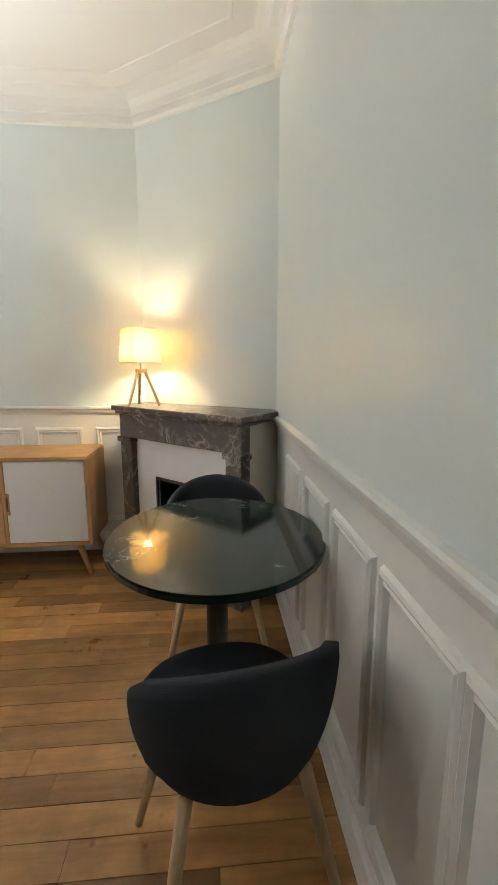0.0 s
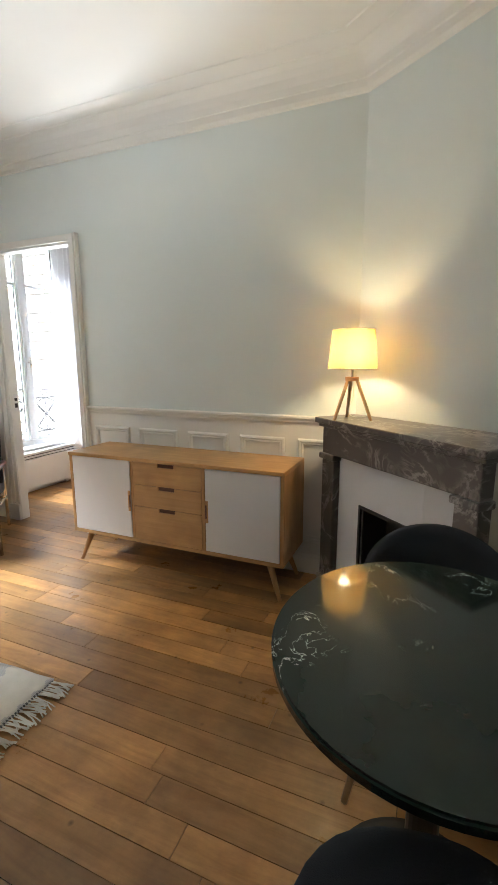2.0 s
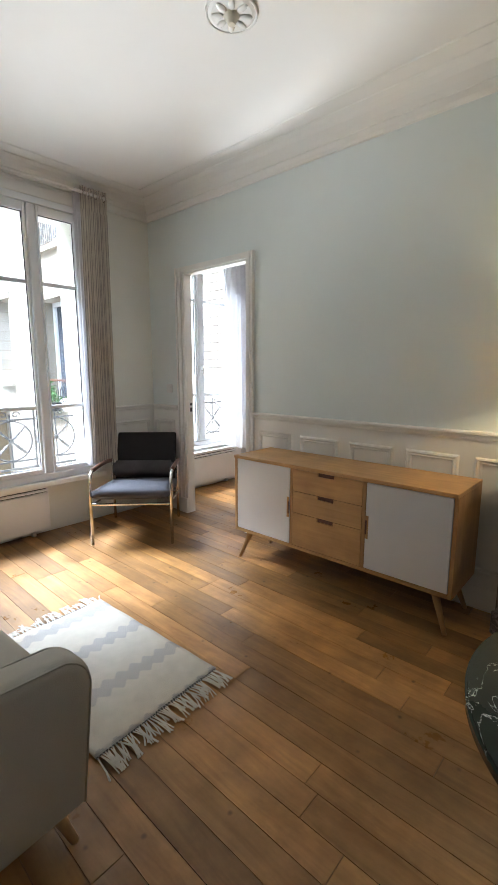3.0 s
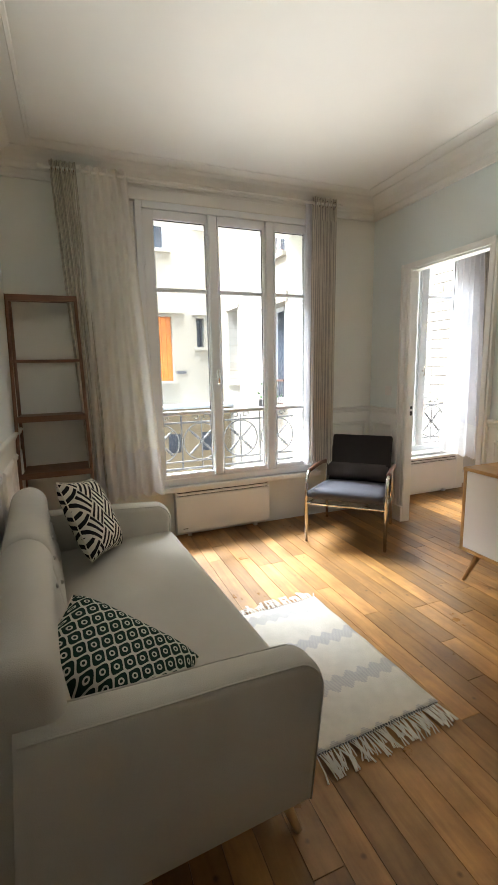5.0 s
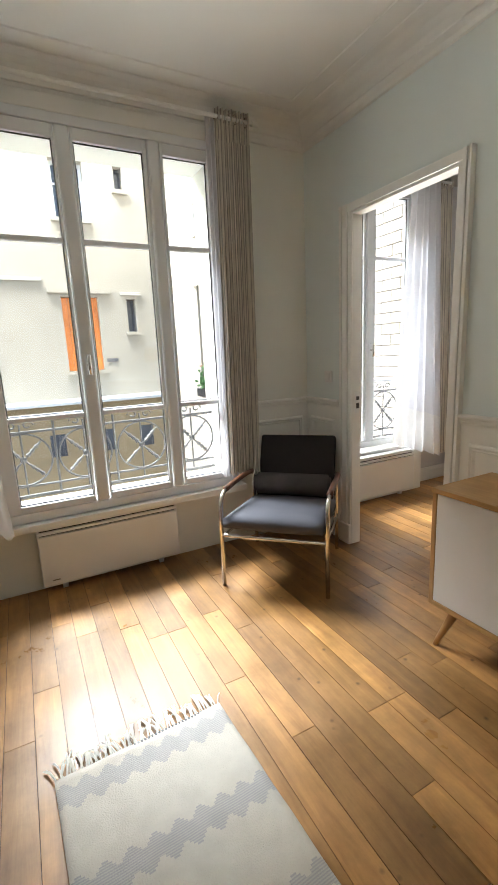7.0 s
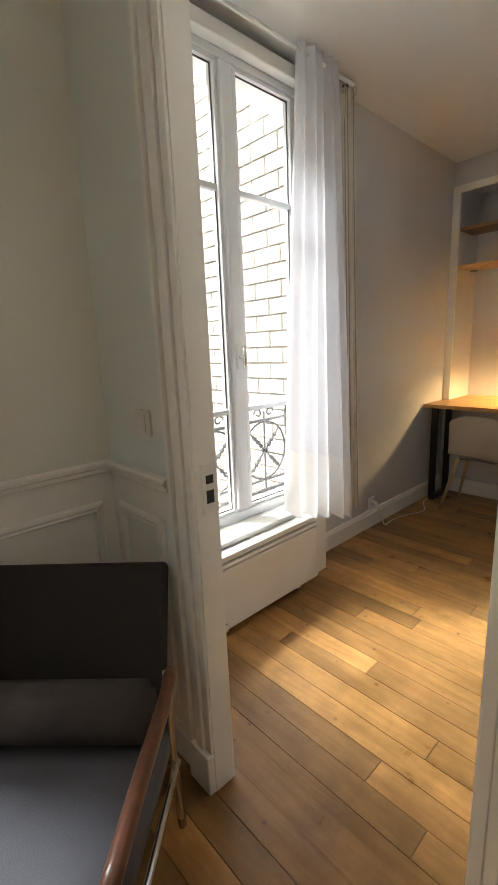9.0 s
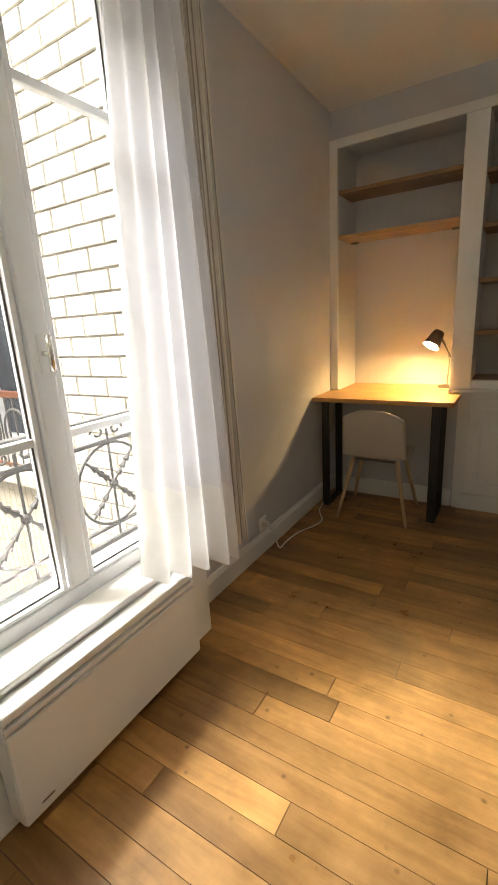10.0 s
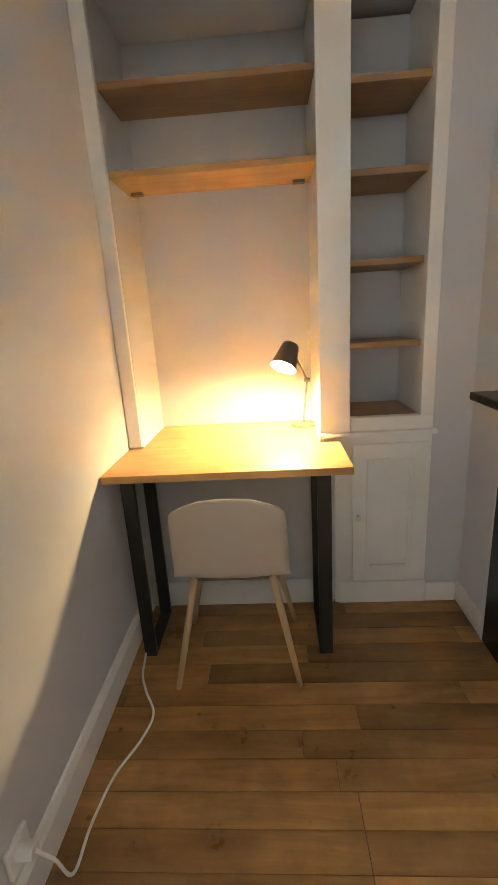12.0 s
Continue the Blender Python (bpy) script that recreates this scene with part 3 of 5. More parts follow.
# ---- windows ----
def window(name, x, y0, y1, z0, z1, panes, mull, bars, label, handle_y, deep):
    th = thing(name, 0, 0, 0, 0, label, "window", kind="structure")
    fr = boxes((x - 0.03, y0, z0, x + 0.035, y0 + 0.05, z1), (x - 0.03, y1 - 0.05, z0, x + 0.035, y1, z1), (x - 0.03, y0 + 0.05, z0, x + 0.035, y1 - 0.05, z0 + 0.055), (x - 0.03, y0 + 0.05, z1 - 0.05, x + 0.035, y1 - 0.05, z1), bevel=0.006)
    part("window_frame", fr, PVC, th)
    for a, c in mull:
        part("mullion", boxes((x - 0.025, a + 0.004, z0 + 0.056, x + 0.042, c - 0.004, z1 - 0.051), bevel=0.012), PVC, th)
    for i, (a, c, lo, hi) in enumerate(panes):
        left = max([y0 + 0.05] + [m[1] for m in mull if m[1] <= a + 0.01]) + 0.001
        right = min([y1 - 0.05] + [m[0] for m in mull if m[0] >= c - 0.01]) - 0.001
        sash = part("sash", boxes((x - 0.02, left, z0 + 0.057, x + 0.028, a, z1 - 0.052), (x - 0.02, c, z0 + 0.057, x + 0.028, right, z1 - 0.052), (x - 0.02, a, z0 + 0.057, x + 0.028, c, lo), (x - 0.02, a, hi, x + 0.028, c, z1 - 0.052), bevel=0.003), PVC, th)
        pane = part("pane", boxes((x - 0.004, a - 0.003, lo - 0.003, x + 0.004, c + 0.003, hi + 0.003)), GLASS, sash)
        pane.visible_shadow = False
        part("gasket", boxes((x + 0.005, a, lo, x + 0.009, a + 0.006, hi), (x + 0.005, c - 0.006, lo, x + 0.009, c, hi), (x + 0.005, a, hi - 0.006, x + 0.009, c, hi), (x + 0.005, a, lo, x + 0.009, c, lo + 0.006)), IRON, sash)
        for z in bars:
            part("glazing_bar", boxes((x - 0.012, a, z - 0.014, x + 0.018, c, z + 0.014), bevel=0.004), PVC, sash)
    hd = part("handle", rod(rod(bmesh.new(), (x + 0.03, handle_y, 1.30), (x + 0.085, handle_y, 1.30), 0.008), (x + 0.085, handle_y, 1.245), (x + 0.085, handle_y, 1.355), 0.010, 0.010), CHROME, th, "steel window handle", smooth=True)
    part("handle_plate", boxes((x + 0.026, handle_y - 0.014, 1.24, x + 0.047, handle_y + 0.014, 1.36), bevel=0.004), PVC, hd)
    for y in (y0 + 0.05, y1 - 0.05):
        for z in (0.75, 1.45, 2.15):
            part("hinge", rod(bmesh.new(), (x + 0.04, y, z - 0.035), (x + 0.04, y, z + 0.035), 0.007), PVC, th)
    return th


X1, X2 = -3.505, -3.80
w1 = window("window_1", X1, W1[0], W1[1], W1[2] + 0.02, W1[3], [(1.343, 1.735, 0.535, 2.445), (1.838, 2.205, 0.535, 2.445), (2.318, 2.585, 0.535, 2.445)], [(1.747, 1.827), (2.225, 2.300)], (1.955, 1.02), "white three-light casement window with narrow glazing bars", 1.787, 0)
part("window_sill", boxes((XW + 0.001, W1[0] - 0.03, 0.395, XW + 0.10, W1[1] + 0.03, 0.437), bevel=0.006), WHITE, w1)
part("head_box", boxes((XW + 0.001, 1.13, 2.562, XW + 0.05, 2.79, 2.645), bevel=0.006), WHITE, w1)
part("architrave", boxes((XW + 0.001, W1[0] - 0.06, 0.438, XW + 0.022, W1[0], 2.56), bevel=0.005), WHITE, w1)
part("architrave", boxes((XW + 0.001, W1[1], 0.438, XW + 0.022, W1[1] + 0.06, 2.56), bevel=0.005), WHITE, w1)
w2 = window("window_2", X2, W2[0], W2[1], W2[2] + 0.02, W2[3], [(3.64, 4.085, 0.51, 2.55), (4.215, 4.58, 0.51, 2.55)], [(4.105, 4.195)], (2.06, 1.03), "white two-leaf casement window with narrow glazing bars", 4.15, 0)
part("apron", boxes((XW2 + 0.001, YD + 0.001, 0, -3.622, 4.67, 0.42), bevel=0.003), WHITE, w2)
part("window_sill", boxes((X2 + 0.04, YD + 0.001, 0.421, -3.615, 4.672, 0.445), bevel=0.006), WHITE, w2)
part("reveal", boxes((XO + 0.002, W2[0] + 0.002, W2[3] - 0.011, X2 - 0.035, 4.955, W2[3] - 0.002)), WHITE, w2)
part("head_box", boxes((XW2 + 0.001, YD + 0.002, 2.60, XW2 + 0.06, 4.75, 2.66), bevel=0.006), WHITE, w2)


def heater(name, x, y0, y1, label):
    th = thing(name, x, (y0 + y1) / 2, 0.05, 0, label, "radiator")
    w = (y1 - y0) / 2
    part("body", boxes((0, -w + 0.01, 0, 0.055, w - 0.01, 0.35), bevel=0.004), DARK, th, "dark inside of the grille")
    part("front_panel", boxes((0.03, -w, -0.002, 0.075, w, 0.302), bevel=0.006), HEAT, th)
    part("grille_bar", boxes((0.03, -w, 0.311, 0.074, w, 0.328), bevel=0.003), HEAT, th)
    part("top_panel", boxes((0, -w, 0.337, 0.070, w, 0.366), bevel=0.006), HEAT, th)
    part("side_panel", boxes((0, -w - 0.002, 0.0, 0.066, -w + 0.012, 0.36), bevel=0.003), HEAT, th)
    part("side_panel", boxes((0, w - 0.012, 0.0, 0.066, w + 0.002, 0.36), bevel=0.003), HEAT, th)
    part("badge", boxes((0.075, -w + 0.05, 0.03, 0.0762, -w + 0.09, 0.036)), GREYMET, th)
    part("bracket", boxes((0.0, -w + 0.1, -0.05, 0.03, -w + 0.13, 0.0)), HEAT, th)
    part("bracket", boxes((0.0, w - 0.13, -0.05, 0.03, w - 0.1, 0.0)), HEAT, th)


heater("radiator", XW + 0.02, 1.40, 2.22, "white electric panel heater with slotted top below the window")
heater("radiator", -3.620, 3.72, 4.495, "white electric panel heater with slotted top below the study window")


def railing(name, x, y0, y1, z0, z1, module, label):
    th = thing(name, x, 0, 0, 0, label, "railing")
    part("top_rail", boxes((-0.02, y0, z1 - 0.025, 0.02, y1, z1), bevel=0.005), IRON, th)
    part("lower_rail", boxes((-0.008, y0, z1 - 0.115, 0.008, y1, z1 - 0.10)), IRON, th)
    part("bottom_rail", boxes((-0.008, y0, z0, 0.008, y1, z0 + 0.018)), IRON, th)
    part("bottom_rail", boxes((-0.008, y0, z0 + 0.07, 0.008, y1, z0 + 0.082)), IRON, th)
    n = max(1, round((y1 - y0) / module))
    w = (y1 - y0) / n
    zc, r = (z0 + 0.08 + z1 - 0.115) / 2, (z1 - z0 - 0.2) / 2
    for i in range(n):
        yc = y0 + w * (i + 0.5)
        part("post", rod(bmesh.new(), (0, y0 + w * i + 0.006, z0), (0, y0 + w * i + 0.006, z1 - 0.02), 0.008, seg=8), IRON, th)
        part("ring", tube(bmesh.new(), [(0, yc + r * math.cos(a), zc + r * math.sin(a)) for a in (2 * math.pi * k / 28 for k in range(28))], 0.0065, 6, True), IRON, th)
        bm = bmesh.new()
        for a in (45, 90, 135):
            c, s = r * math.cos(radians(a)), r * math.sin(radians(a))
            k = 1.0 if a != 90 else 1.35
            rod(bm, (0, yc - c * k, zc - s * k), (0, yc + c * k, zc + s * k), 0.006, seg=6)
        bmesh.ops.create_uvsphere(bm, u_segments=8, v_segments=6, radius=0.022, matrix=Matrix.Translation((0, yc, zc)))
        for a in (45, 135, 225, 315):
            for q in (0.35, 0.55, 0.75):
                bmesh.ops.create_cone(bm, cap_ends=True, segments=6, radius1=0.016, radius2=0.003, depth=0.04, matrix=Matrix.Translation((0, yc + q * r * math.cos(radians(a)), zc + q * r * math.sin(radians(a)))) @ Euler((radians(a - 90) if a < 180 else radians(a + 90), 0, 0)).to_matrix().to_4x4())
        part("star", bm, IRON, th)
        for s in (-1, 1):
            pts = [(0, yc + s * (0.05 + 0.035 * math.cos(t) * (1 - t / 9)), z1 - 0.065 + 0.03 * math.sin(t) * (1 - t / 9)) for t in (k * 0.5 for k in range(13))]
            part("scroll", tube(bmesh.new(), pts, 0.0055, 6), IRON, th)
    part("post", rod(bmesh.new(), (0, y1 - 0.006, z0), (0, y1 - 0.006, z1 - 0.02), 0.008, seg=8), IRON, th)


railing("balcony_railing", -3.93, W1[0] - 0.02, W1[1] + 0.02, 0.46, 1.0, 0.37, "grey wrought-iron balcony railing with rings and stars")
railing("balcony_railing", -3.97, W2[0] - 0.02, W2[1] + 0.02, 0.46, 1.02, 0.39, "grey wrought-iron railing with rings outside the study window")


# ---- curtains ----
def cloth(pts_top, pts_bot, z0, z1, folds, depth, n, rows, seed):
    """Grid of a hanging cloth: plan lines at top and bottom, with folds."""
    rnd = random.Random(seed)
    ph = [rnd.uniform(-0.5, 0.5) for _ in range(folds + 2)]
    grid = []
    for j in range(rows + 1):
        t = j / rows
        row = []
        for i in range(n + 1):
            u = i / n
            a = Vector(pts_top[0]).lerp(Vector(pts_top[1]), u)
            c = Vector(pts_bot[0]).lerp(Vector(pts_bot[1]), u)
            p = a.lerp(c, t)
            d = (Vector(pts_top[1]) - Vector(pts_top[0])).normalized()
            f = u * folds
            k = int(f)
            w = math.sin(2 * math.pi * f + ph[k] * (1 - (f - k)) + ph[k + 1] * (f - k) + 0.5 * t)
            w2_ = 0.35 * math.sin(2 * math.pi * f * 0.43 + 1.7 * t + seed)
            q = depth * (0.75 + 0.5 * t) * (w + w2_)
            zb = z0[0] + (z0[1] - z0[0]) * u + 0.012 * w
            row.append((p.x - d.y * q, p.y + d.x * q, z1 + (zb - z1) * t))
        grid.append(row)
    return grid


def cloth_part(name, grid, material, parent, label=""):
    bm = sheet(grid)
    uv = bm.loops.layers.uv.new("UVMap")
    bm.verts.ensure_lookup_table()
    n = len(grid[0])
    acc = [0.0]
    mid = grid[len(grid) // 2]
    for a, c in zip(mid, mid[1:]):
        acc.append(acc[-1] + math.hypot(c[0] - a[0], c[1] - a[1]))
    bm.verts.index_update()
    for f in bm.faces:
        for l in f.loops:
            l[uv].uv = (acc[l.vert.index % n], l.vert.co.z)
    return part(name, bm, material, parent, label, smooth=True)


def eyelets(parent, line0, line1, n, z):
    for i in range(n):
        p = Vector(line0).lerp(Vector(line1), (i + 0.5) / n)
        part("eyelet", tube(bmesh.new(), [(p.x + 0.026 * math.cos(a), p.y, z + 0.026 * math.sin(a)) for a in (2 * math.pi * k / 16 for k in range(16))], 0.004, 6, True), CHROME, parent)


def curtain(name, top, bot, z0, z1, folds, depth, seed, material, label, hem=0.0, n=110):
    th = thing(name, 0, 0, 0, 0, label, "curtain")
    g = cloth(top, bot, z0, z1, folds, depth, n, 26, seed)
    if hem:
        cut = 22
        cloth_part("panel", g[:cut + 1], material, th)
        cloth_part("hem", g[cut:], HEM, th, "denser white hem band")
    else:
        cloth_part("panel", g[2:], material, th)
        cloth_part("heading_band", g[:3], material, th)
        if n > 60:
            eyelets(th, (*top[0], 0), (*top[1], 0), 6, z1 - 0.045)
    return th


rod1 = thing("curtain_rod", XW + 0.13, 1.75, 2.665, 0, "slim curtain rod on brackets above the window", "curtain rod")
part("pole", rod(bmesh.new(), (0, -1.12, 0), (0, 1.13, 0), 0.011), WHITE, rod1)
for y in (-1.12, 1.13):
    part("finial", rod(bmesh.new(), (0, y - 0.02, 0), (0, y + 0.02, 0), 0.016, 0.013), WHITE, rod1)
for y in (-1.05, 0.88, 1.07):
    part("bracket", rod(bmesh.new(), (-0.129, y, 0), (0, y, 0), 0.008), ROD, rod1)
curtain("drape", ((XW + 0.13, 0.68), (XW + 0.13, 0.84)), ((XW + 0.12, 0.80), (XW + 0.12, 0.93)), (0.02, 0.02), 2.71, 6, 0.020, 3, DRAPE, "gathered beige drape with thin dark stripes beside the window")
curtain("sheer_curtain", ((XW + 0.13, 0.83), (XW + 0.13, 1.16)), ((XW + 0.14, 0.78), (XW + 0.20, 1.30)), (0.40, 0.44), 2.70, 6, 0.022, 5, SHEER_LIT, "white sheer curtain with a denser hem, drawn aside", 1)
curtain("drape", ((XW + 0.13, 2.62), (XW + 0.13, 2.84)), ((XW + 0.11, 2.60), (XW + 0.11, 2.83)), (0.53, 0.52), 2.71, 8, 0.019, 8, DRAPE, "gathered beige drape with thin dark stripes, hung to sill height")
curtain("sheer_curtain", ((XW + 0.10, 2.57), (XW + 0.10, 2.63)), ((XW + 0.10, 2.555), (XW + 0.10, 2.61)), (0.52, 0.52), 2.69, 2, 0.014, 9, SHEER, "narrow gathered edge of a white sheer curtain", 0, 30)

rod2 = thing("curtain_rod", XW2 + 0.14, 4.2, 2.665, 0, "slim white curtain rod above the study window", "curtain rod")
part("pole", rod(bmesh.new(), (0, -0.70, 0), (0, 0.72, 0), 0.010), WHITE, rod2)
part("bracket", rod(bmesh.new(), (-0.139, 0.69, 0), (0, 0.69, 0), 0.008), ROD, rod2)
part("bracket", rod(bmesh.new(), (-0.139, -0.6, 0), (0, -0.6, 0), 0.008), ROD, rod2)
curtain("sheer_curtain", ((XW2 + 0.15, 4.46), (XW2 + 0.15, 4.76)), ((XW2 + 0.19, 4.28), (XW2 + 0.20, 4.86)), (0.475, 0.30), 2.70, 5, 0.026, 12, SHEER, "white sheer curtain with a denser hem, gathered to one side", 1)
curtain("drape", ((XW2 + 0.09, 4.80), (XW2 + 0.11, 4.97)), ((XW2 + 0.09, 4.82), (XW2 + 0.13, 5.02)), (0.30, 0.30), 2.70, 5, 0.022, 14, DRAPE, "gathered beige drape with thin dark stripes behind the sheer")


# ---- corner fireplace ----
FPX, FPY, FPA = -0.1045, 2.775, -42.95
fp = thing("fireplace", FPX, FPY, 0, FPA, "grey-brown marble corner fireplace with a white blanked front", "fireplace")


def beside(x, y):
    """A point of the plan in the fireplace's own axes."""
    q = pose(FPX, FPY, 0, 0, 0, FPA).inverted() @ Vector((x, y, 0))
    return q.x, q.y


def shelf_block(front, half, z0, z1, inset, bevel):
    """A slab from the fireplace's front back to the walls of the corner."""
    bm = prism([(-half, front), (half, front), beside(XE - 0.004, 2.665 + inset), beside(A0[0] - 0.004, A0[1] - 0.004), beside(A1[0] - 0.002, A1[1] - 0.004)], z0, z1)
    bmesh.ops.recalc_face_normals(bm, faces=bm.faces)
    bmesh.ops.bevel(bm, geom=list(bm.edges), offset=bevel, segments=2, profile=0.5, affect="EDGES")
    return bm


part("mantelshelf", shelf_block(-0.015, 0.512, 0.982, 1.012, 0, 0.006), BROWNM, fp)
part("frieze", boxes((-0.48, 0.02, 0.82, 0.48, 0.09, 0.978), (-0.50, 0.005, 0.962, 0.50, 0.12, 0.981), bevel=0.005), BROWNM, fp)
for s in (-1, 1):
    x0, x1 = sorted((s * 0.48, s * 0.375))
    part("pilaster", boxes((x0, 0.02, 0.12, x1, 0.09, 0.79), bevel=0.005), BROWNM, fp)
    part("capital", boxes((x0 - 0.012, 0.004, 0.79, x1 + 0.012, 0.092, 0.822), bevel=0.007), BROWNM, fp)
    part("plinth", boxes((x0 - 0.01, 0.008, 0, x1 + 0.01, 0.091, 0.12), bevel=0.005), BROWNM, fp)
ex, ey = beside(XE - 0.004, 2.70)
part("side_panel", prism([(0.44, 0.092), (0.476, 0.092), (ex, ey), (ex - 0.03, ey + 0.02)], 0, 0.9615), CREAM, fp, "cream plastered side")
ex, ey = beside(A1[0] - 0.035, YN - 0.004)
part("side_panel", prism([(-0.476, 0.092), (-0.44, 0.092), (ex + 0.03, ey), (ex, ey)], 0, 0.9615), CREAM, fp, "cream plastered side")
for b in ((-0.374, 0.06, 0, -0.2005, 0.085, 0.82), (0.2005, 0.06, 0, 0.374, 0.085, 0.82), (-0.20, 0.06, 0.60, 0.20, 0.085, 0.82)):
    part("front_panel", boxes(b), DOORW, fp, "white painted front panel")
part("firebox", boxes((-0.21, 0.24, 0, 0.21, 0.26, 0.61), (-0.21, 0.09, 0, -0.20, 0.24, 0.61), (0.20, 0.09, 0, 0.21, 0.24, 0.61), (-0.2, 0.09, 0.6, 0.2, 0.24, 0.61)), BLACK, fp, "black iron firebox")
part("trim", boxes((-0.20, 0.052, 0, -0.185, 0.062, 0.60), (0.185, 0.052, 0, 0.20, 0.062, 0.60), (-0.20, 0.052, 0.585, 0.20, 0.062, 0.60)), BLACK, fp)

# table lamp on the mantelshelf
lm = thing("table_lamp", -0.29, 3.06, 1.012, 20, "lit tripod table lamp with a cream fabric shade", "table lamp")
for i in range(3):
    a = radians(90 + 120 * i)
    part("leg", rod(bmesh.new(), (0.105 * math.cos(a), 0.105 * math.sin(a), 0), (0.022 * math.cos(a), 0.022 * math.sin(a), 0.21), 0.008, 0.009, 8), BEECH, lm)
part("hub", rod(bmesh.new(), (0, 0, 0.195), (0, 0, 0.215), 0.034), BEECH, lm)
part("stem", rod(bmesh.new(), (0, 0, 0.21), (0, 0, 0.29), 0.007), CHROME, lm)
part("socket", rod(bmesh.new(), (0, 0, 0.255), (0, 0, 0.295), 0.017), HEAT, lm)
bm = bmesh.new()
bmesh.ops.create_cone(bm, cap_ends=False, segments=48, radius1=0.122, radius2=0.102, depth=0.19, matrix=Matrix.Translation((0, 0, 0.35)))
sh = part("shade", bm, SHADE, lm, "cream fabric shade", smooth=True)
for z, r in ((0.255, 0.122), (0.445, 0.102)):
    part("shade_rim", tube(bmesh.new(), [(r * math.cos(a), r * math.sin(a), z) for a in (2 * math.pi * k / 40 for k in range(40))], 0.0025, 6, True), CREAM, sh)
part("spider", boxes((-0.101, -0.002, 0.434, 0.101, 0.002, 0.438), (-0.002, -0.101, 0.434, 0.002, 0.101, 0.438)), CHROME, sh)
bm = bmesh.new()
bmesh.ops.create_uvsphere(bm, u_segments=16, v_segments=10, radius=0.026, matrix=Matrix.Translation((0, 0, 0.322)))
bl = part("bulb", bm, BULB, lm, "glowing warm bulb", smooth=True)
bl.visible_shadow = False
part("cord", tube(bmesh.new(), spline([(0, 0, 0.2), (0.02, 0.05, 0.12), (0.0, 0.06, 0.04), (0.03, 0.09, 0.004), (0.1, 0.10, 0.004)]), 0.0022, 6), CABLE, lm)

# round table
tb = thing("dining_table", 0.127, 1.745, 0, 0, "round dark green marble pedestal table with white veins", "table")
bm = bmesh.new()
bmesh.ops.create_cone(bm, cap_ends=True, segments=72, radius1=1, radius2=1, depth=0.024, matrix=Matrix.Translation((0, 0, 0.708)))
bmesh.ops.scale(bm, vec=(0.346, 0.385, 1), verts=bm.verts)
bmesh.ops.bevel(bm, geom=[e for e in bm.edges if len(e.link_faces) == 2 and any(len(f.verts) > 4 for f in e.link_faces)], offset=0.005, segments=2, affect="EDGES")
part("tabletop", bm, GREENM, tb, "dark green marble top with white veins", smooth=False)
part("pedestal", rod(bmesh.new(), (0, 0, 0.02), (0, 0, 0.69), 0.038, 0.034, 20), BLACK, tb, smooth=False)
part("mount", rod(bmesh.new(), (0, 0, 0.682), (0, 0, 0.696), 0.13, 0.13, 24), BLACK, tb)
part("base", rod(rod(bmesh.new(), (0, 0, 0), (0, 0, 0.012), 0.21, 0.21, 40), (0, 0, 0.012), (0, 0, 0.03), 0.20, 0.05, 40), BLACK, tb)


def dining_chair():
    """Shell chair: the back is at local -y, the seat faces +y."""
    th = thing("dining_chair", 0.152, 1.29, 0, 13, "charcoal fabric shell chair on tapered wooden legs", "chair", "chairs round the table")
    grid = []
    na, nz = 28, 9
    for j in range(nz + 1):
        row = []
        for i in range(na + 1):
            a = radians(-88 + 176 * i / na)
            top = 0.57 + 0.185 * max(0.0, math.cos(a * 0.9)) ** 0.8 - 0.10 * max(0.0, abs(a) - 1.25)
            t = j / nz
            z = 0.39 + (top - 0.39) * t
            r = 0.62 + 0.38 * (1 - (1 - t) ** 2.2) ** 0.55
            row.append((0.233 * r * math.sin(a), -0.225 * r * math.cos(a) * (1.0 + 0.07 * t) - 0.01, z))
        grid.append(row)
    bm = sheet(grid, 0.032)
    bmesh.ops.smooth_vert(bm, verts=bm.verts, factor=0.4, use_axis_x=True, use_axis_y=True, use_axis_z=True)
    part("backrest", bm, CHARC, th, smooth=True)
    bm = bmesh.new()
    bmesh.ops.create_uvsphere(bm, u_segments=32, v_segments=14, radius=1)
    for v in bm.verts:
        q = v.co.copy()
        v.co = Vector((0.218 * math.copysign(abs(q.x) ** 0.85, q.x), 0.048 + 0.212 * math.copysign(abs(q.y) ** 0.9, q.y), 0.452 + 0.040 * math.copysign(abs(q.z) ** 0.6, q.z)))
    part("seat", bm, CHARC, th, smooth=True)
    for sx in (-1, 1):
        for sy in (-1, 1):
            part("leg", rod(bmesh.new(), (sx * 0.215, sy * 0.20, 0), (sx * 0.13, sy * 0.12, 0.40), 0.010, 0.017, 10), BEECH, th, smooth=True)
    return th


chair1 = dining_chair()
copy_thing(chair1, pose(0.135, 2.145, 0, 0, 0, 180))

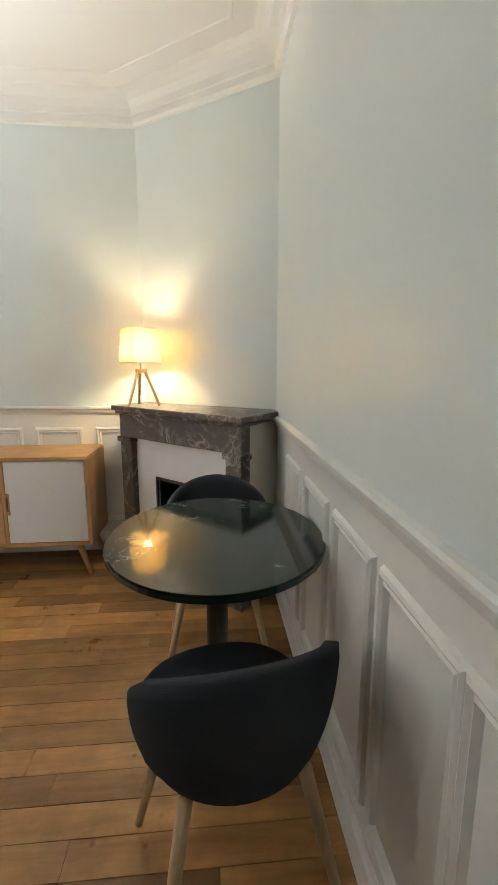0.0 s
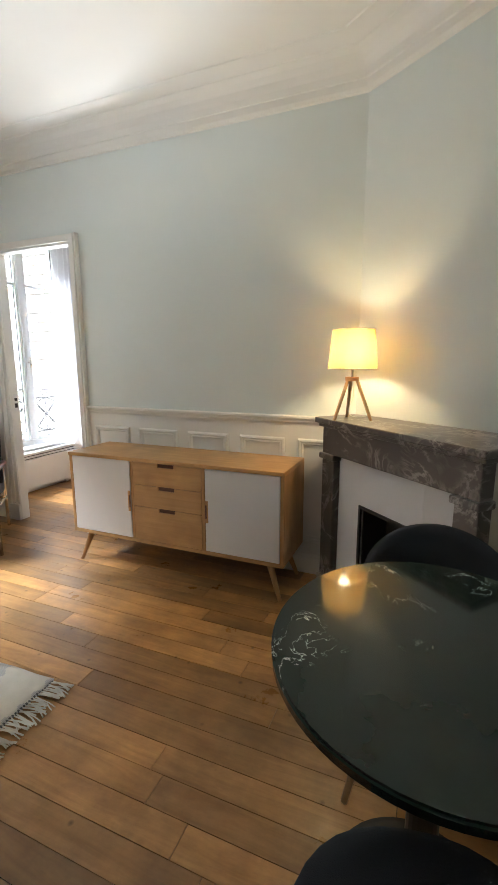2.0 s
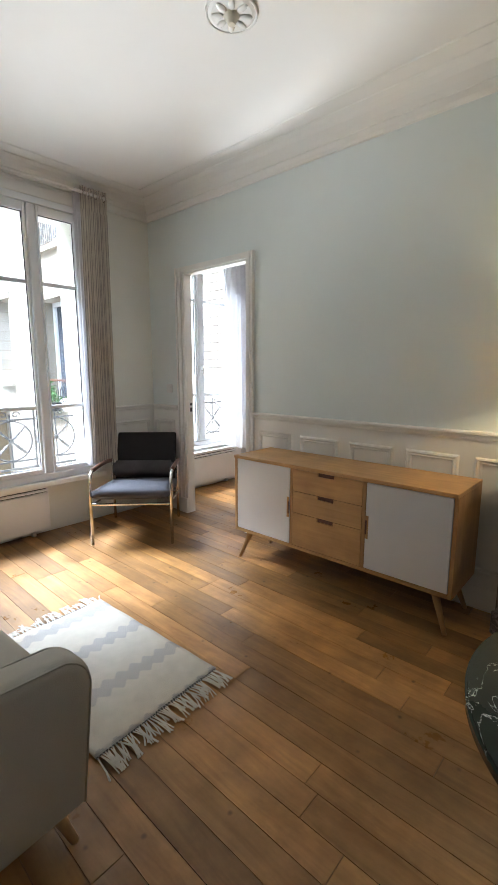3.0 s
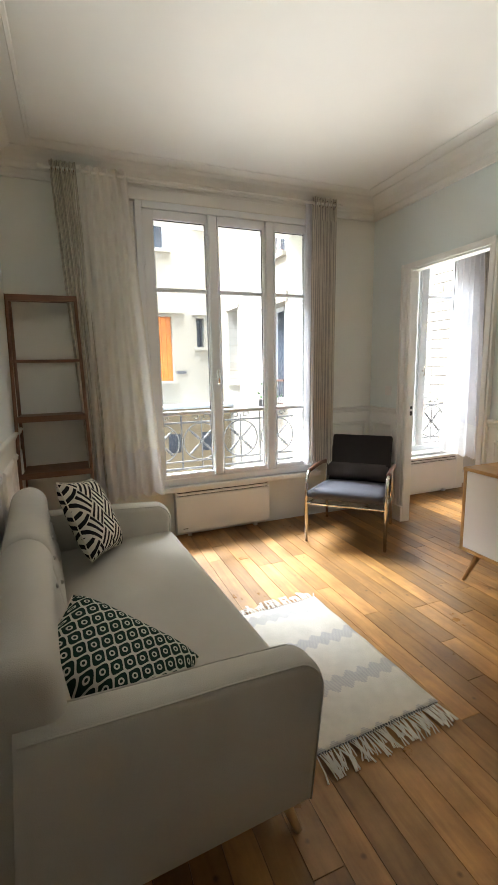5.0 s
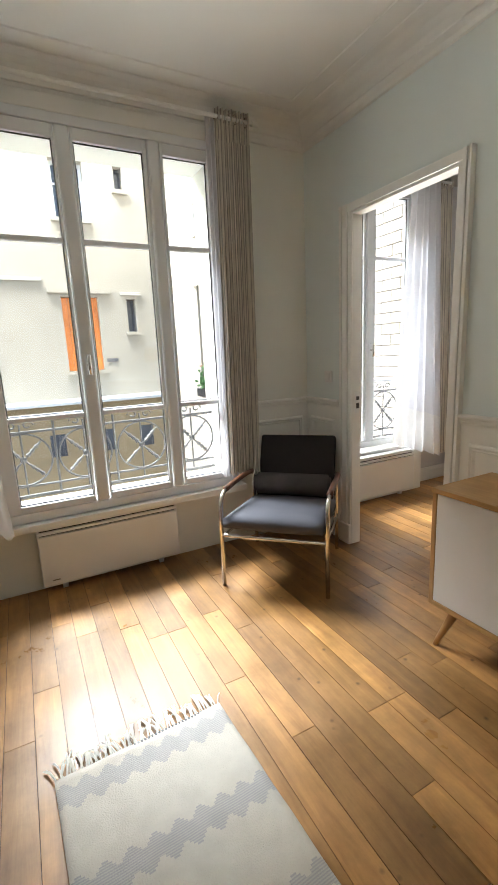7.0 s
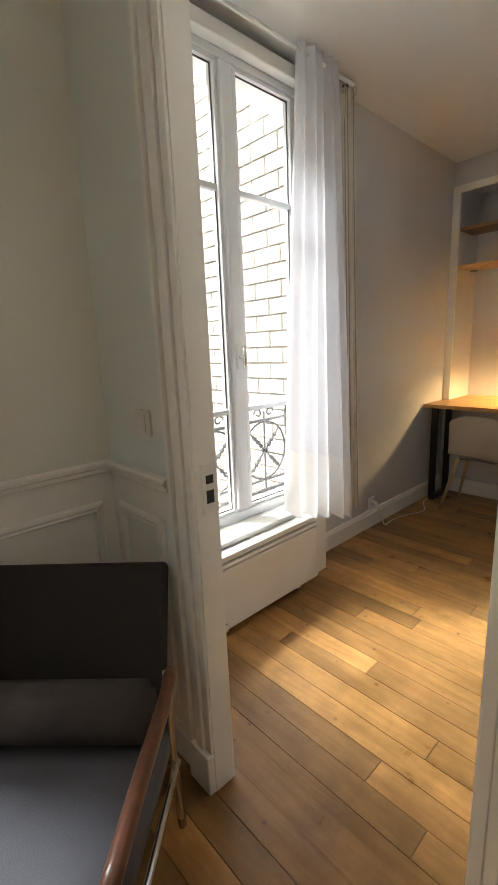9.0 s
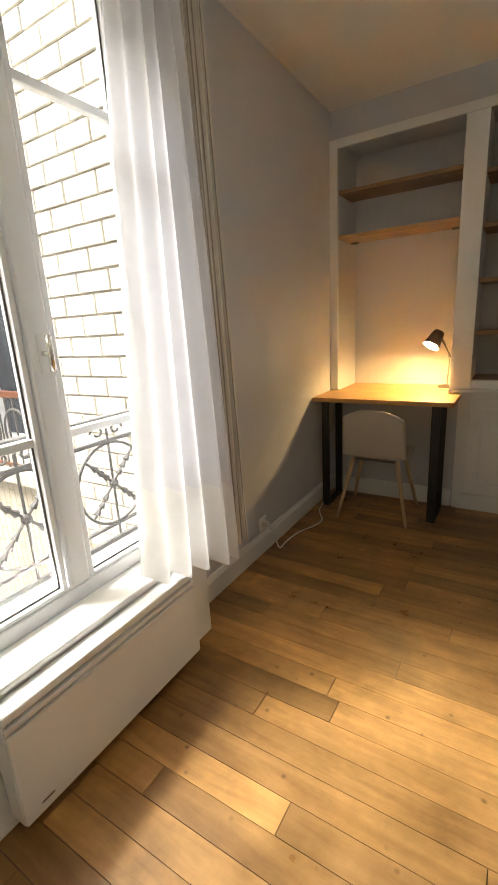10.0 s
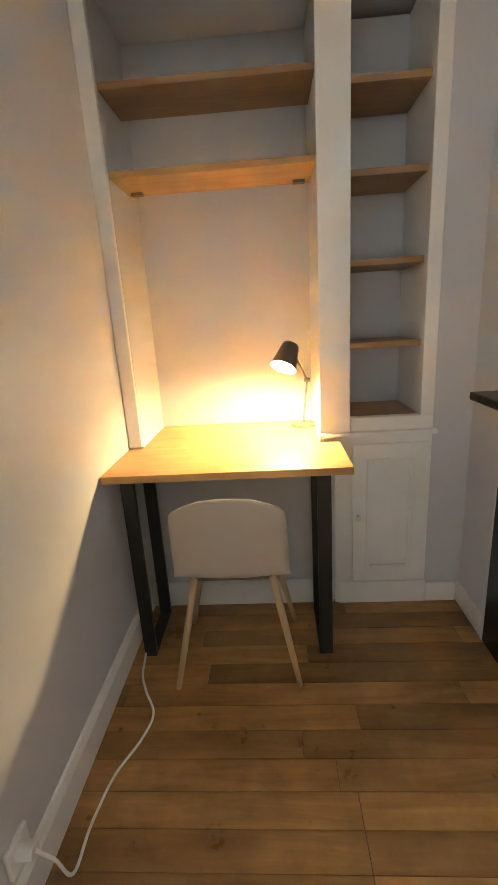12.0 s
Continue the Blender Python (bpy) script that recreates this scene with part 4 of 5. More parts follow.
# ---- sideboard ----
sb = thing("sideboard", -1.315, 3.112, 0, 0, "light oak sideboard with two white doors and three drawers", "sideboard")
w, d0, d1, zb, zt = 0.725, -0.203, 0.185, 0.205, 0.74
part("top", boxes((-w, d0 - 0.008, zt - 0.022, w, d1, zt), bevel=0.003), OAK, sb)
for s in (-1, 1):
    part("side", boxes((min(s * w, s * (w - 0.02)), d0, zb, max(s * w, s * (w - 0.02)), d1, zt - 0.0225), bevel=0.002), OAKV, sb)
part("bottom", boxes((-w + 0.0205, d0, zb, w - 0.0205, d1, zb + 0.02), bevel=0.002), OAK, sb)
part("back_panel", boxes((-w + 0.0205, d1 - 0.012, zb + 0.021, w - 0.0205, d1 - 0.002, zt - 0.023)), OAK, sb)
for x in (-0.245, 0.245):
    part("divider", boxes((x - 0.009, d0 + 0.002, zb + 0.021, x + 0.009, d1 - 0.013, zt - 0.023), bevel=0.001), OAKV, sb)


def notch_front(x0, x1, z0, z1, nx0, nx1, nz0, nz1):
    """A front with a cut-out hand grip in its edge."""
    return [b for b in ((x0, z0, nx0, z1), (nx1, z0, x1, z1), (nx0, z0, nx1, nz0), (nx0, nz1, nx1, z1)) if b[2] - b[0] > 0.001 and b[3] - b[1] > 0.001]


zl, zh = zb + 0.024, zt - 0.026
for s in (-1, 1):
    x0, x1 = sorted((s * (w - 0.0235), s * 0.258))
    dr = part("door", boxes((x0, d0 + 0.001, zl, x1, d0 + 0.019, zh), bevel=0.0015), DOORW, sb, "white lacquered door")
    hx = s * 0.258
    part("handle", boxes((min(hx, hx + s * 0.018), d0 - 0.002, 0.40, max(hx, hx + s * 0.018), d0 + 0.0005, 0.53), bevel=0.001), OAKV, dr, "oak edge grip")
    part("finger_notch", boxes((min(hx, hx + s * 0.010), d0 - 0.003, 0.425, max(hx, hx + s * 0.010), d0 - 0.0021, 0.505)), ARMW, dr)
hs = [(0.578, zh), (0.442, 0.574), (zl, 0.438)]
for a, c in hs:
    g = [(x0, d0 + 0.001, z0, x1, d0 + 0.019, z1) for x0, z0, x1, z1 in notch_front(-0.233, 0.233, a, c, -0.055, 0.055, c - 0.022, c)]
    dr = part("drawer", boxes(*g), OAK, sb)
    part("finger_notch", boxes((-0.055, d0 + 0.012, c - 0.022, 0.055, d0 + 0.019, c)), ARMW, dr, "dark cut-out grip")
for sx in (-1, 1):
    for sy, y in ((-1, d0 + 0.06), (1, d1 - 0.06)):
        part("leg", rod(bmesh.new(), (sx * (w - 0.025), y + sy * 0.035, 0), (sx * (w - 0.10), y, zb), 0.011, 0.021, 14), OAKV, sb, smooth=True)
part("rail", boxes((-w + 0.08, d0 + 0.045, zb - 0.022, w - 0.08, d0 + 0.07, zb - 0.0005), bevel=0.002), OAK, sb)
part("rail", boxes((-w + 0.08, d1 - 0.07, zb - 0.022, w - 0.08, d1 - 0.045, zb - 0.0005), bevel=0.002), OAK, sb)

# ---- armchair ----
fl, frr, tl, tr = Vector((-2.99, 2.335)), Vector((-2.565, 2.759)), Vector((-3.464, 2.849)), Vector((-3.158, 3.26))
ang = math.degrees(math.atan2(frr.y - fl.y, frr.x - fl.x))
mid = (fl + frr) / 2
ac = thing("armchair", mid.x, mid.y, 0, ang, "steel-framed armchair with slate grey seat and roll cushion", "armchair")
W = 0.30   # local x across, y towards the back
for s in (-1, 1):
    pts = [(s * W, 0, 0), (s * W, 0, 0.42), (s * W, 0.012, 0.50), (s * W, 0.06, 0.545), (s * W, 0.13, 0.553)]
    part("front_leg", tube(bmesh.new(), [pts[0], pts[1]] + spline(pts[1:], 5), 0.0125, 12), CHROME, ac, "polished steel tube", smooth=True)
    part("armrest", tube(bmesh.new(), spline([(s * W, 0.10, 0.556), (s * W, 0.30, 0.553), (s * W, 0.50, 0.54), (s * (W - 0.01), 0.60, 0.53)], 4), 0.017, 12), ARMW, ac, "dark reddish wood armrest", smooth=True)
    part("rear_leg", tube(bmesh.new(), spline([(s * (W - 0.02), 0.62, 0), (s * (W - 0.02), 0.585, 0.3), (s * (W - 0.02), 0.60, 0.54)], 5), 0.012, 12), CHROME, ac, smooth=True)
    part("side_rail", rod(bmesh.new(), (s * (W - 0.012), 0.0, 0.315), (s * (W - 0.012), 0.60, 0.25), 0.010), CHROME, ac)
    part("back_upright", rod(bmesh.new(), (s * (W - 0.06), 0.56, 0.27), (s * (W - 0.06), 0.77, 0.73), 0.010), CHROME, ac)
part("front_rail", rod(bmesh.new(), (-W, 0, 0.315), (W, 0, 0.315), 0.010), CHROME, ac)
part("rear_rail", rod(bmesh.new(), (-W + 0.02, 0.59, 0.25), (W - 0.02, 0.59, 0.25), 0.010), CHROME, ac)


def pad(w, l, h, bev, puff=0.0):
    bm = bmesh.new()
    bmesh.ops.create_grid(bm, x_segments=14, y_segments=14, size=0.5)
    bmesh.ops.solidify(bm, geom=list(bm.faces), thickness=1.0)
    zs = [v.co.z for v in bm.verts]
    lo, hi = min(zs), max(zs)
    for v in bm.verts:
        up = 1 if v.co.z > (lo + hi) / 2 else -1
        x, y = v.co.x * 2, v.co.y * 2
        e = (1 - abs(x) ** 8) * (1 - abs(y) ** 8)
        b = (1 - x * x) * (1 - y * y)
        v.co = Vector((x * w / 2 * (1 - 0.0 * e), y * l / 2, up * (h / 2 * (0.55 + 0.45 * max(e, 0) ** 0.5) + puff * b)))
    return bm


bm = pad(0.56, 0.62, 0.09, 0.02, 0.012)
bmesh.ops.transform(bm, matrix=pose(0, 0.285, 0.365, -6), verts=bm.verts)
part("seat", bm, VELV, ac, "slate grey fabric seat pad", smooth=True)
bm = bmesh.new()
box(bm, -0.26, -0.03, 0, 0.26, 0.03, 0.46, 0.018, 3)
bmesh.ops.transform(bm, matrix=pose(0, 0.60, 0.325, -24), verts=bm.verts)
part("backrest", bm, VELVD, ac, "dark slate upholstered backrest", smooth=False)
bm = bmesh.new()
bmesh.ops.create_cone(bm, cap_ends=True, segments=28, radius1=0.072, radius2=0.072, depth=0.5, matrix=pose(0, 0.545, 0.465, 0, 90))
bmesh.ops.bevel(bm, geom=[e for e in bm.edges if any(len(f.verts) > 4 for f in e.link_faces)], offset=0.018, segments=3, affect="EDGES")
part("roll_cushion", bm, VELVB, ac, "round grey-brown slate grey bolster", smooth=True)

# ---- sofa ----
so = thing("sofa", -1.80, 0.812, 0, 4.0, "warm grey fabric three-seat sofa with buttoned back", "sofa")
L, D = 0.825, 0.42


def slab(x0, x1, prof, bev=0.03, seg=4):
    """Profile in (y, z), carried along x, with rounded edges."""
    bm = bmesh.new()
    a = [bm.verts.new((x0, y, z)) for y, z in prof]
    c = [bm.verts.new((x1, y, z)) for y, z in prof]
    bm.faces.new(a)
    bm.faces.new(c)
    n = len(prof)
    for i in range(n):
        bm.faces.new((a[i], a[(i + 1) % n], c[(i + 1) % n], c[i]))
    bmesh.ops.recalc_face_normals(bm, faces=bm.faces)
    ends = [e for e in bm.edges if abs(e.verts[0].co.x - e.verts[1].co.x) < 1e-6]
    bmesh.ops.bevel(bm, geom=ends, offset=bev, segments=seg, profile=0.5, affect="EDGES")
    return bm


def arc(cy, cz, r, a0, a1, n=7):
    return [(cy + r * math.cos(radians(a0 + (a1 - a0) * k / n)), cz + r * math.sin(radians(a0 + (a1 - a0) * k / n))) for k in range(n + 1)]


armp = [(-D + 0.06, 0.15)] + [(D - 0.03, 0.15)] + arc(D - 0.09, 0.50, 0.10, 0, 70) + [(0.15, 0.612), (-0.05, 0.622), (-D + 0.10, 0.64)]
for s in (-1, 1):
    x0, x1 = sorted((s * L, s * (L - 0.115)))
    arm = part("armrest", slab(x0, x1, armp, 0.035), SOFA, so, smooth=True)
    for xs in (x0 + 0.009, x1 - 0.009):
        part("seam", tube(bmesh.new(), [(xs, y * 0.976, 0.38 + (z - 0.38) * 0.963) for y, z in armp[1:]], 0.0032, 6), SOFA, arm, smooth=True)
part("base", boxes((-L + 0.1, -D + 0.08, 0.14, L - 0.1, D - 0.02, 0.29), bevel=0.02), SOFA, so, smooth=False)
seatp = [(-D + 0.2, 0.27), (D - 0.01, 0.27)] + arc(D - 0.03, 0.39, 0.045, 0, 90) + [(0.1, 0.437), (-D + 0.2, 0.425)]
part("seat", slab(-L + 0.112, L - 0.112, seatp, 0.02), SOFA, so, smooth=True)
backp = [(-D + 0.02, 0.16), (-D + 0.26, 0.30), (-D + 0.235, 0.45), (-D + 0.20, 0.66)] + arc(-D + 0.115, 0.70, 0.085, 0, 180, 10) + [(-D + 0.02, 0.6)]
for x0, x1 in ((-L + 0.04, -0.001), (0.001, L - 0.04)):
    part("backrest", slab(x0, x1, backp, 0.045), SOFA, so, smooth=True)
for x in (-0.62, -0.37, -0.13, 0.13, 0.37, 0.62):
    for z in (0.52, 0.63):
        bm = bmesh.new()
        bmesh.ops.create_uvsphere(bm, u_segments=10, v_segments=6, radius=0.009, matrix=Matrix.Translation((x, -D + 0.244 - 0.17 * (z - 0.41), z)))
        part("button", bm, SOFA, so, smooth=True)
for sx in (-1, 1):
    for sy in (-1, 1):
        part("leg", rod(bmesh.new(), (sx * (L - 0.06), sy * (D - 0.07) + sy * 0.02, 0), (sx * (L - 0.10), sy * (D - 0.10), 0.15), 0.012, 0.022, 12), BEECH, so, smooth=True)


def cushion(name, m, w, l, h, material, label):
    th = new(name)
    th.matrix_world = m
    tagged(th, label, "cushion")
    n = 22
    for side, mt, nm in ((1, material, "front_cover"), (-1, material, "back_cover")):
        grid = []
        for j in range(n + 1):
            row = []
            for i in range(n + 1):
                u, v = -1 + 2 * i / n, -1 + 2 * j / n
                pin = 1 - 0.07 * (1 - u * u) * v * v, 1 - 0.07 * (1 - v * v) * u * u
                t = max(0.0, (1 - u ** 4) * (1 - v ** 4)) ** 0.55
                row.append((u * w / 2 * pin[1], v * l / 2 * pin[0], side * h / 2 * t))
            grid.append(row)
        part(nm, sheet(grid), mt, th, smooth=True)
    part("piping", tube(bmesh.new(), [(w / 2 * u * (1 - 0.07 * (1 - v * v) * u * u), l / 2 * v * (1 - 0.07 * (1 - u * u) * v * v), 0) for u, v in [(-1 + k / 5, -1) for k in range(10)] + [(1, -1 + k / 5) for k in range(10)] + [(1 - k / 5, 1) for k in range(10)] + [(-1, 1 - k / 5) for k in range(10)]], 0.003, 6, True), CUSHB, th)
    return th


def frame_of(p, xa, za):
    z = Vector(za).normalized()
    x = Vector(xa)
    x = (x - z * x.dot(z)).normalized()
    y = z.cross(x)
    return Matrix(((x.x, y.x, z.x, p[0]), (x.y, y.y, z.y, p[1]), (x.z, y.z, z.z, p[2]), (0, 0, 0, 1)))


cushion("cushion", frame_of((-2.34, 0.75, 0.645), (0.75, -0.25, 0.2), (0.30, 0.85, 0.42)), 0.40, 0.40, 0.13, CUSH1, "square cushion with a black and cream maze pattern on the sofa")
cushion("cushion", frame_of((-1.237, 0.770, 0.560), (0.32, 0.78, -0.46), (0.42, 0.35, 0.82)), 0.43, 0.29, 0.17, CUSH2, "oblong dark green cushion with a white lattice pattern on the sofa")

# ---- rug ----
rg = thing("rug", -1.715, 1.672, 0.012, 2.5, "off-white woven rug with grey zigzag bands and fringe", "rug")
grid = []
rr = random.Random(4)
for j in range(25):
    grid.append([(-0.455 + 0.91 * i / 36, -0.292 + 0.584 * j / 24, 0.001 + 0.0018 * math.sin(i * 0.7 + j * 0.3) + 0.0012 * math.sin(j * 0.9)) for i in range(37)])
part("weave", sheet(grid, 0.006), RUG, rg, smooth=True)
FRINGE = mat("cotton_fringe", (0.70, 0.67, 0.60), 0.95, vary=0.1, bump=0.3, fine=300)
for s in (-1, 1):
    for i in range(58):
        y = -0.29 + 0.58 * (i + 0.5) / 58
        ln = 0.075 + rr.uniform(-0.02, 0.03)
        dy = rr.uniform(-0.03, 0.03)
        bm = bmesh.new()
        for k in range(3):
            o = rr.uniform(-0.006, 0.006)
            tube(bm, [(s * 0.452, y, 0.002), (s * (0.455 + 0.3 * ln), y + 0.3 * dy + o * 0.3, 0.004), (s * (0.455 + 0.7 * ln), y + 0.6 * dy + o, 0.003), (s * (0.455 + ln), y + dy + 2 * o, -0.004)], 0.0028, 4)
        part("tassel", bm, FRINGE, rg)
    part("knot_row", boxes(*[(min(s * 0.449, s * 0.457), -0.29 + 0.0126 * k, -0.003, max(s * 0.449, s * 0.457), -0.284 + 0.0126 * k, 0.007) for k in range(46)]), IRON, rg)

# ---- ladder shelf ----
ls = thing("shelf_unit", -3.33, 0.565, 0, 0, "dark wood and iron ladder shelf against the wall", "shelf")
for s in (-1, 1):
    y0 = s * 0.205
    part("front_post", rod(bmesh.new(), (0.20, y0 * 1.12, 0), (-0.02, y0, 1.86), 0.011, 0.011, 8), WALNUT, ls)
    part("rear_post", rod(bmesh.new(), (-0.17, y0 * 1.12, 0), (-0.17, y0, 1.86), 0.011, 0.011, 8), WALNUT, ls)
for z, wood_on in ((1.835, 1), (1.43, 0), (1.055, 1), (0.685, 1), (0.33, 1)):
    xf = 0.20 - 0.22 * z / 1.86
    if wood_on:
        part("shelf", boxes((-0.17, -0.205, z, xf, 0.205, z + 0.022), bevel=0.003), WALNUT, ls)
        part("shelf_lip", boxes((xf + 0.001, -0.215, z - 0.012, xf + 0.009, 0.215, z + 0.026)), WALNUT, ls)
    else:
        part("crossbar", boxes((xf - 0.008, -0.21, z, xf + 0.008, 0.21, z + 0.016)), WALNUT, ls)
        part("crossbar", boxes((-0.178, -0.21, z, -0.162, 0.21, z + 0.016)), WALNUT, ls)

# ---- study: built-in shelves ----
bi = thing("built_in_shelves", 0, 0, 0, 0, "white framed built-in niche with brown wooden shelves", "bookshelf")
F0, F1 = YN2 - 0.012, YN2 + 0.011
part("frame_stile", boxes((XW2 + 0.001, F0, 0.83, NX0, F1, 2.53), bevel=0.003), WHITE, bi)
part("frame_stile", boxes((NX1, F0, 0.856, SX0, F1 + 0.018, 2.475), bevel=0.003), WHITE, bi)
part("frame_stile", boxes((SX1, F0, 0.918, CX1, F1 + 0.018, 2.475), bevel=0.003), WHITE, bi)
part("frame_head", boxes((NX0 + 0.001, F0, 2.476, CX1, F1, 2.53), bevel=0.003), WHITE, bi)
part("frame_sill", boxes((SX0 + 0.001, F0, 0.858, CX1, F1 + 0.018, 0.917), bevel=0.003), WHITE, bi)
part("ledge", boxes((NX1 - 0.005, F0 - 0.025, 0.838, CX1 + 0.015, F1 + 0.018, 0.857), bevel=0.004), WHITE, bi)
NB = YN2 + 0.40
part("niche_lining", boxes((NX0, NB, 0.80, NX1 + 0.02, NB + 0.018, 2.50)), WALL2, bi, "grey painted niche back")
part("niche_lining", boxes((SX0 - 0.02, NB - 0.06, 0.88, SX1 + 0.02, NB - 0.04, 2.50)), WALL2, bi)
part("niche_side", boxes((NX1 + 0.002, F1 + 0.019, 0.80, NX1 + 0.02, NB, 2.50)), WHITE, bi)
part("niche_side", boxes((SX0 - 0.02, F1 + 0.019, 0.858, SX0 - 0.002, NB - 0.06, 2.50)), WHITE, bi)
part("niche_side", boxes((SX1 + 0.002, F1 + 0.019, 0.858, SX1 + 0.02, NB - 0.06, 2.50)), WHITE, bi)
part("niche_floor", boxes((SX0 - 0.001, F1 + 0.019, 0.895, SX1 + 0.001, NB - 0.06, 0.917)), SHELFW, bi)
# lower shelf in lighter oak: the lamp light on its underside, as colour
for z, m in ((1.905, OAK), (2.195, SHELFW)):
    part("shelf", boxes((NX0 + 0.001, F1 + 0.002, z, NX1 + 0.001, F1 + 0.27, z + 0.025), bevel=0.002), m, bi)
for x in (NX0 + 0.05, NX1 - 0.05):
    part("shelf_clip", boxes((x - 0.025, F1 + 0.20, 1.893, x + 0.025, F1 + 0.23, 1.9045)), GREYMET, bi)
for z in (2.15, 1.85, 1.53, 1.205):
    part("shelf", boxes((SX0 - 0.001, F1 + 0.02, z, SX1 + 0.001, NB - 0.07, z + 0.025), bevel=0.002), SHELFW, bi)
cb = thing("cabinet", 0, 0, 0, 0, "white painted built-in cupboard with a panelled door", "cabinet")
part("body", boxes((NX1 + 0.06, F0 + 0.004, 0, CX1, F1 + 0.018, 0.837), bevel=0.002), WHITE, cb)
part("plinth", boxes((NX1 + 0.075, F0 - 0.004, 0.0, CX1 + 0.003, F0 + 0.0035, 0.115), bevel=0.002), WHITE, cb)
cdoor = part("door", boxes((-2.775, F0 - 0.012, 0.125, -2.452, F0 + 0.003, 0.80), bevel=0.003), WHITE, cb)
part("moulding", boxes((-2.715, F0 - 0.022, 0.195, -2.695, F0 - 0.0125, 0.735), (-2.532, F0 - 0.022, 0.195, -2.512, F0 - 0.0125, 0.735), (-2.694, F0 - 0.022, 0.195, -2.533, F0 - 0.0125, 0.215), (-2.694, F0 - 0.022, 0.715, -2.533, F0 - 0.0125, 0.735), bevel=0.004), WHITE, cdoor)
part("knob", rod(bmesh.new(), (-2.752, F0 - 0.035, 0.46), (-2.752, F0 - 0.0125, 0.46), 0.011, 0.007, 14), WHITE, cdoor, smooth=True)

# ---- study: desk ----
dk = thing("desk", 0, 0, 0, 0, "light oak desk top on black steel loop legs", "desk")
DZT = 0.825
part("desktop", prism([(-3.762, 6.183), (-2.835, 6.183), (-2.835, F0 - 0.028), (NX1 - 0.008, F0 - 0.028), (NX1 - 0.008, NB - 0.003), (NX0 + 0.003, NB - 0.003), (NX0 + 0.003, F0 - 0.002), (-3.762, F0 - 0.002)], DZT - 0.028, DZT), OAK, dk)
for x in (-3.678, -2.937):
    for nm, b in (("leg", (x - 0.026, 6.215, 0.012, x + 0.026, 6.235, DZT - 0.029)), ("leg", (x - 0.026, 6.485, 0.012, x + 0.026, 6.505, DZT - 0.029)), ("foot_bar", (x - 0.026, 6.215, 0.0, x + 0.026, 6.505, 0.0118))):
        part(nm, boxes(b, bevel=0.002), BLACK, dk)

# desk lamp
dl = thing("desk_lamp", -2.965, 6.83, DZT, 0, "lit warm-grey metal desk lamp with jointed arm", "desk lamp")
part("base", rod(rod(bmesh.new(), (0, 0, 0), (0, 0, 0.014), 0.062, 0.062, 32), (0, 0, 0.014), (0, 0, 0.02), 0.06, 0.03, 32), GREYMET, dl)
part("lower_arm", rod(bmesh.new(), (0, 0, 0.018), (0.018, -0.05, 0.235), 0.005), GREYMET, dl)
part("joint", rod(bmesh.new(), (0.005, -0.05, 0.235), (0.031, -0.05, 0.235), 0.011), GREYMET, dl)
part("upper_arm", rod(bmesh.new(), (0.018, -0.05, 0.235), (-0.055, -0.115, 0.385), 0.005), GREYMET, dl)
part("spring", rod(bmesh.new(), (0.010, -0.045, 0.255), (-0.04, -0.09, 0.372), 0.0035), CHROME, dl)
ax = Vector((-0.34, -0.46, -0.78)).normalized()
hp = Vector((-0.055, -0.115, 0.405))
bm = bmesh.new()
q = ax.to_track_quat("Z", "Y").to_matrix().to_4x4()
prof = [(0.012, -0.005), (0.036, 0.0), (0.042, 0.02), (0.050, 0.07), (0.060, 0.115)]
rings = [[bm.verts.new(hp + q @ Vector((r * math.cos(a), r * math.sin(a), h))) for a in (2 * math.pi * k / 28 for k in range(28))] for r, h in prof]
for r, s in zip(rings, rings[1:]):
    for k in range(28):
        bm.faces.new((r[k], r[(k + 1) % 28], s[(k + 1) % 28], s[k]))
bm.faces.new(rings[0])
part("shade", bm, GREYMET, dl, "warm grey metal cone shade", smooth=True)
bm = bmesh.new()
bmesh.ops.create_uvsphere(bm, u_segments=16, v_segments=10, radius=0.036, matrix=Matrix.Translation(hp + ax * 0.082))
bl = part("bulb", bm, BULB, dl, "glowing warm bulb", smooth=True)
bl.visible_shadow = False
part("cord", tube(bmesh.new(), spline([(0.02, 0.05, 0.006), (0.035, 0.10, 0.01), (0.03, 0.118, 0.004)]), 0.003, 6), CABLE, dl)

# desk chair, back towards the door
dc = thing("desk_chair", -3.29, 6.23, 0, 0, "beige plastic shell chair with pale wooden legs", "chair")
prof = [(0.20, 0.435), (0.16, 0.452), (0.05, 0.445), (-0.06, 0.435), (-0.135, 0.445), (-0.165, 0.485), (-0.178, 0.56), (-0.190, 0.66), (-0.200, 0.745), (-0.203, 0.785)]
prof = [tuple(p) for p in spline([(0, a, c) for a, c in prof], 3)]
grid = []
np_ = len(prof)
for k, (_, y, z) in enumerate(prof):
    t = k / (np_ - 1)
    hw = 0.215 - 0.025 * max(0.0, t - 0.5)
    if t > 0.86:
        hw -= 0.075 * ((t - 0.86) / 0.14) ** 2.6
    if t < 0.1:
        hw -= 0.05 * ((0.1 - t) / 0.1) ** 2
    row = []
    for i in range(17):
        u = -1 + 2 * i / 16
        curve = 0.032 * u * u
        back = min(1.0, max(0.0, (t - 0.42) / 0.2))
        row.append((u * hw, y + curve * back, z + curve * 0.6 * (1 - back) - 0.030 * u ** 4 * back))
    grid.append(row)
bm = sheet(grid, 0.010)
bmesh.ops.smooth_vert(bm, verts=bm.verts, factor=0.3, use_axis_x=True, use_axis_y=True, use_axis_z=True)
part("shell", bm, BEIGE, dc, smooth=True)
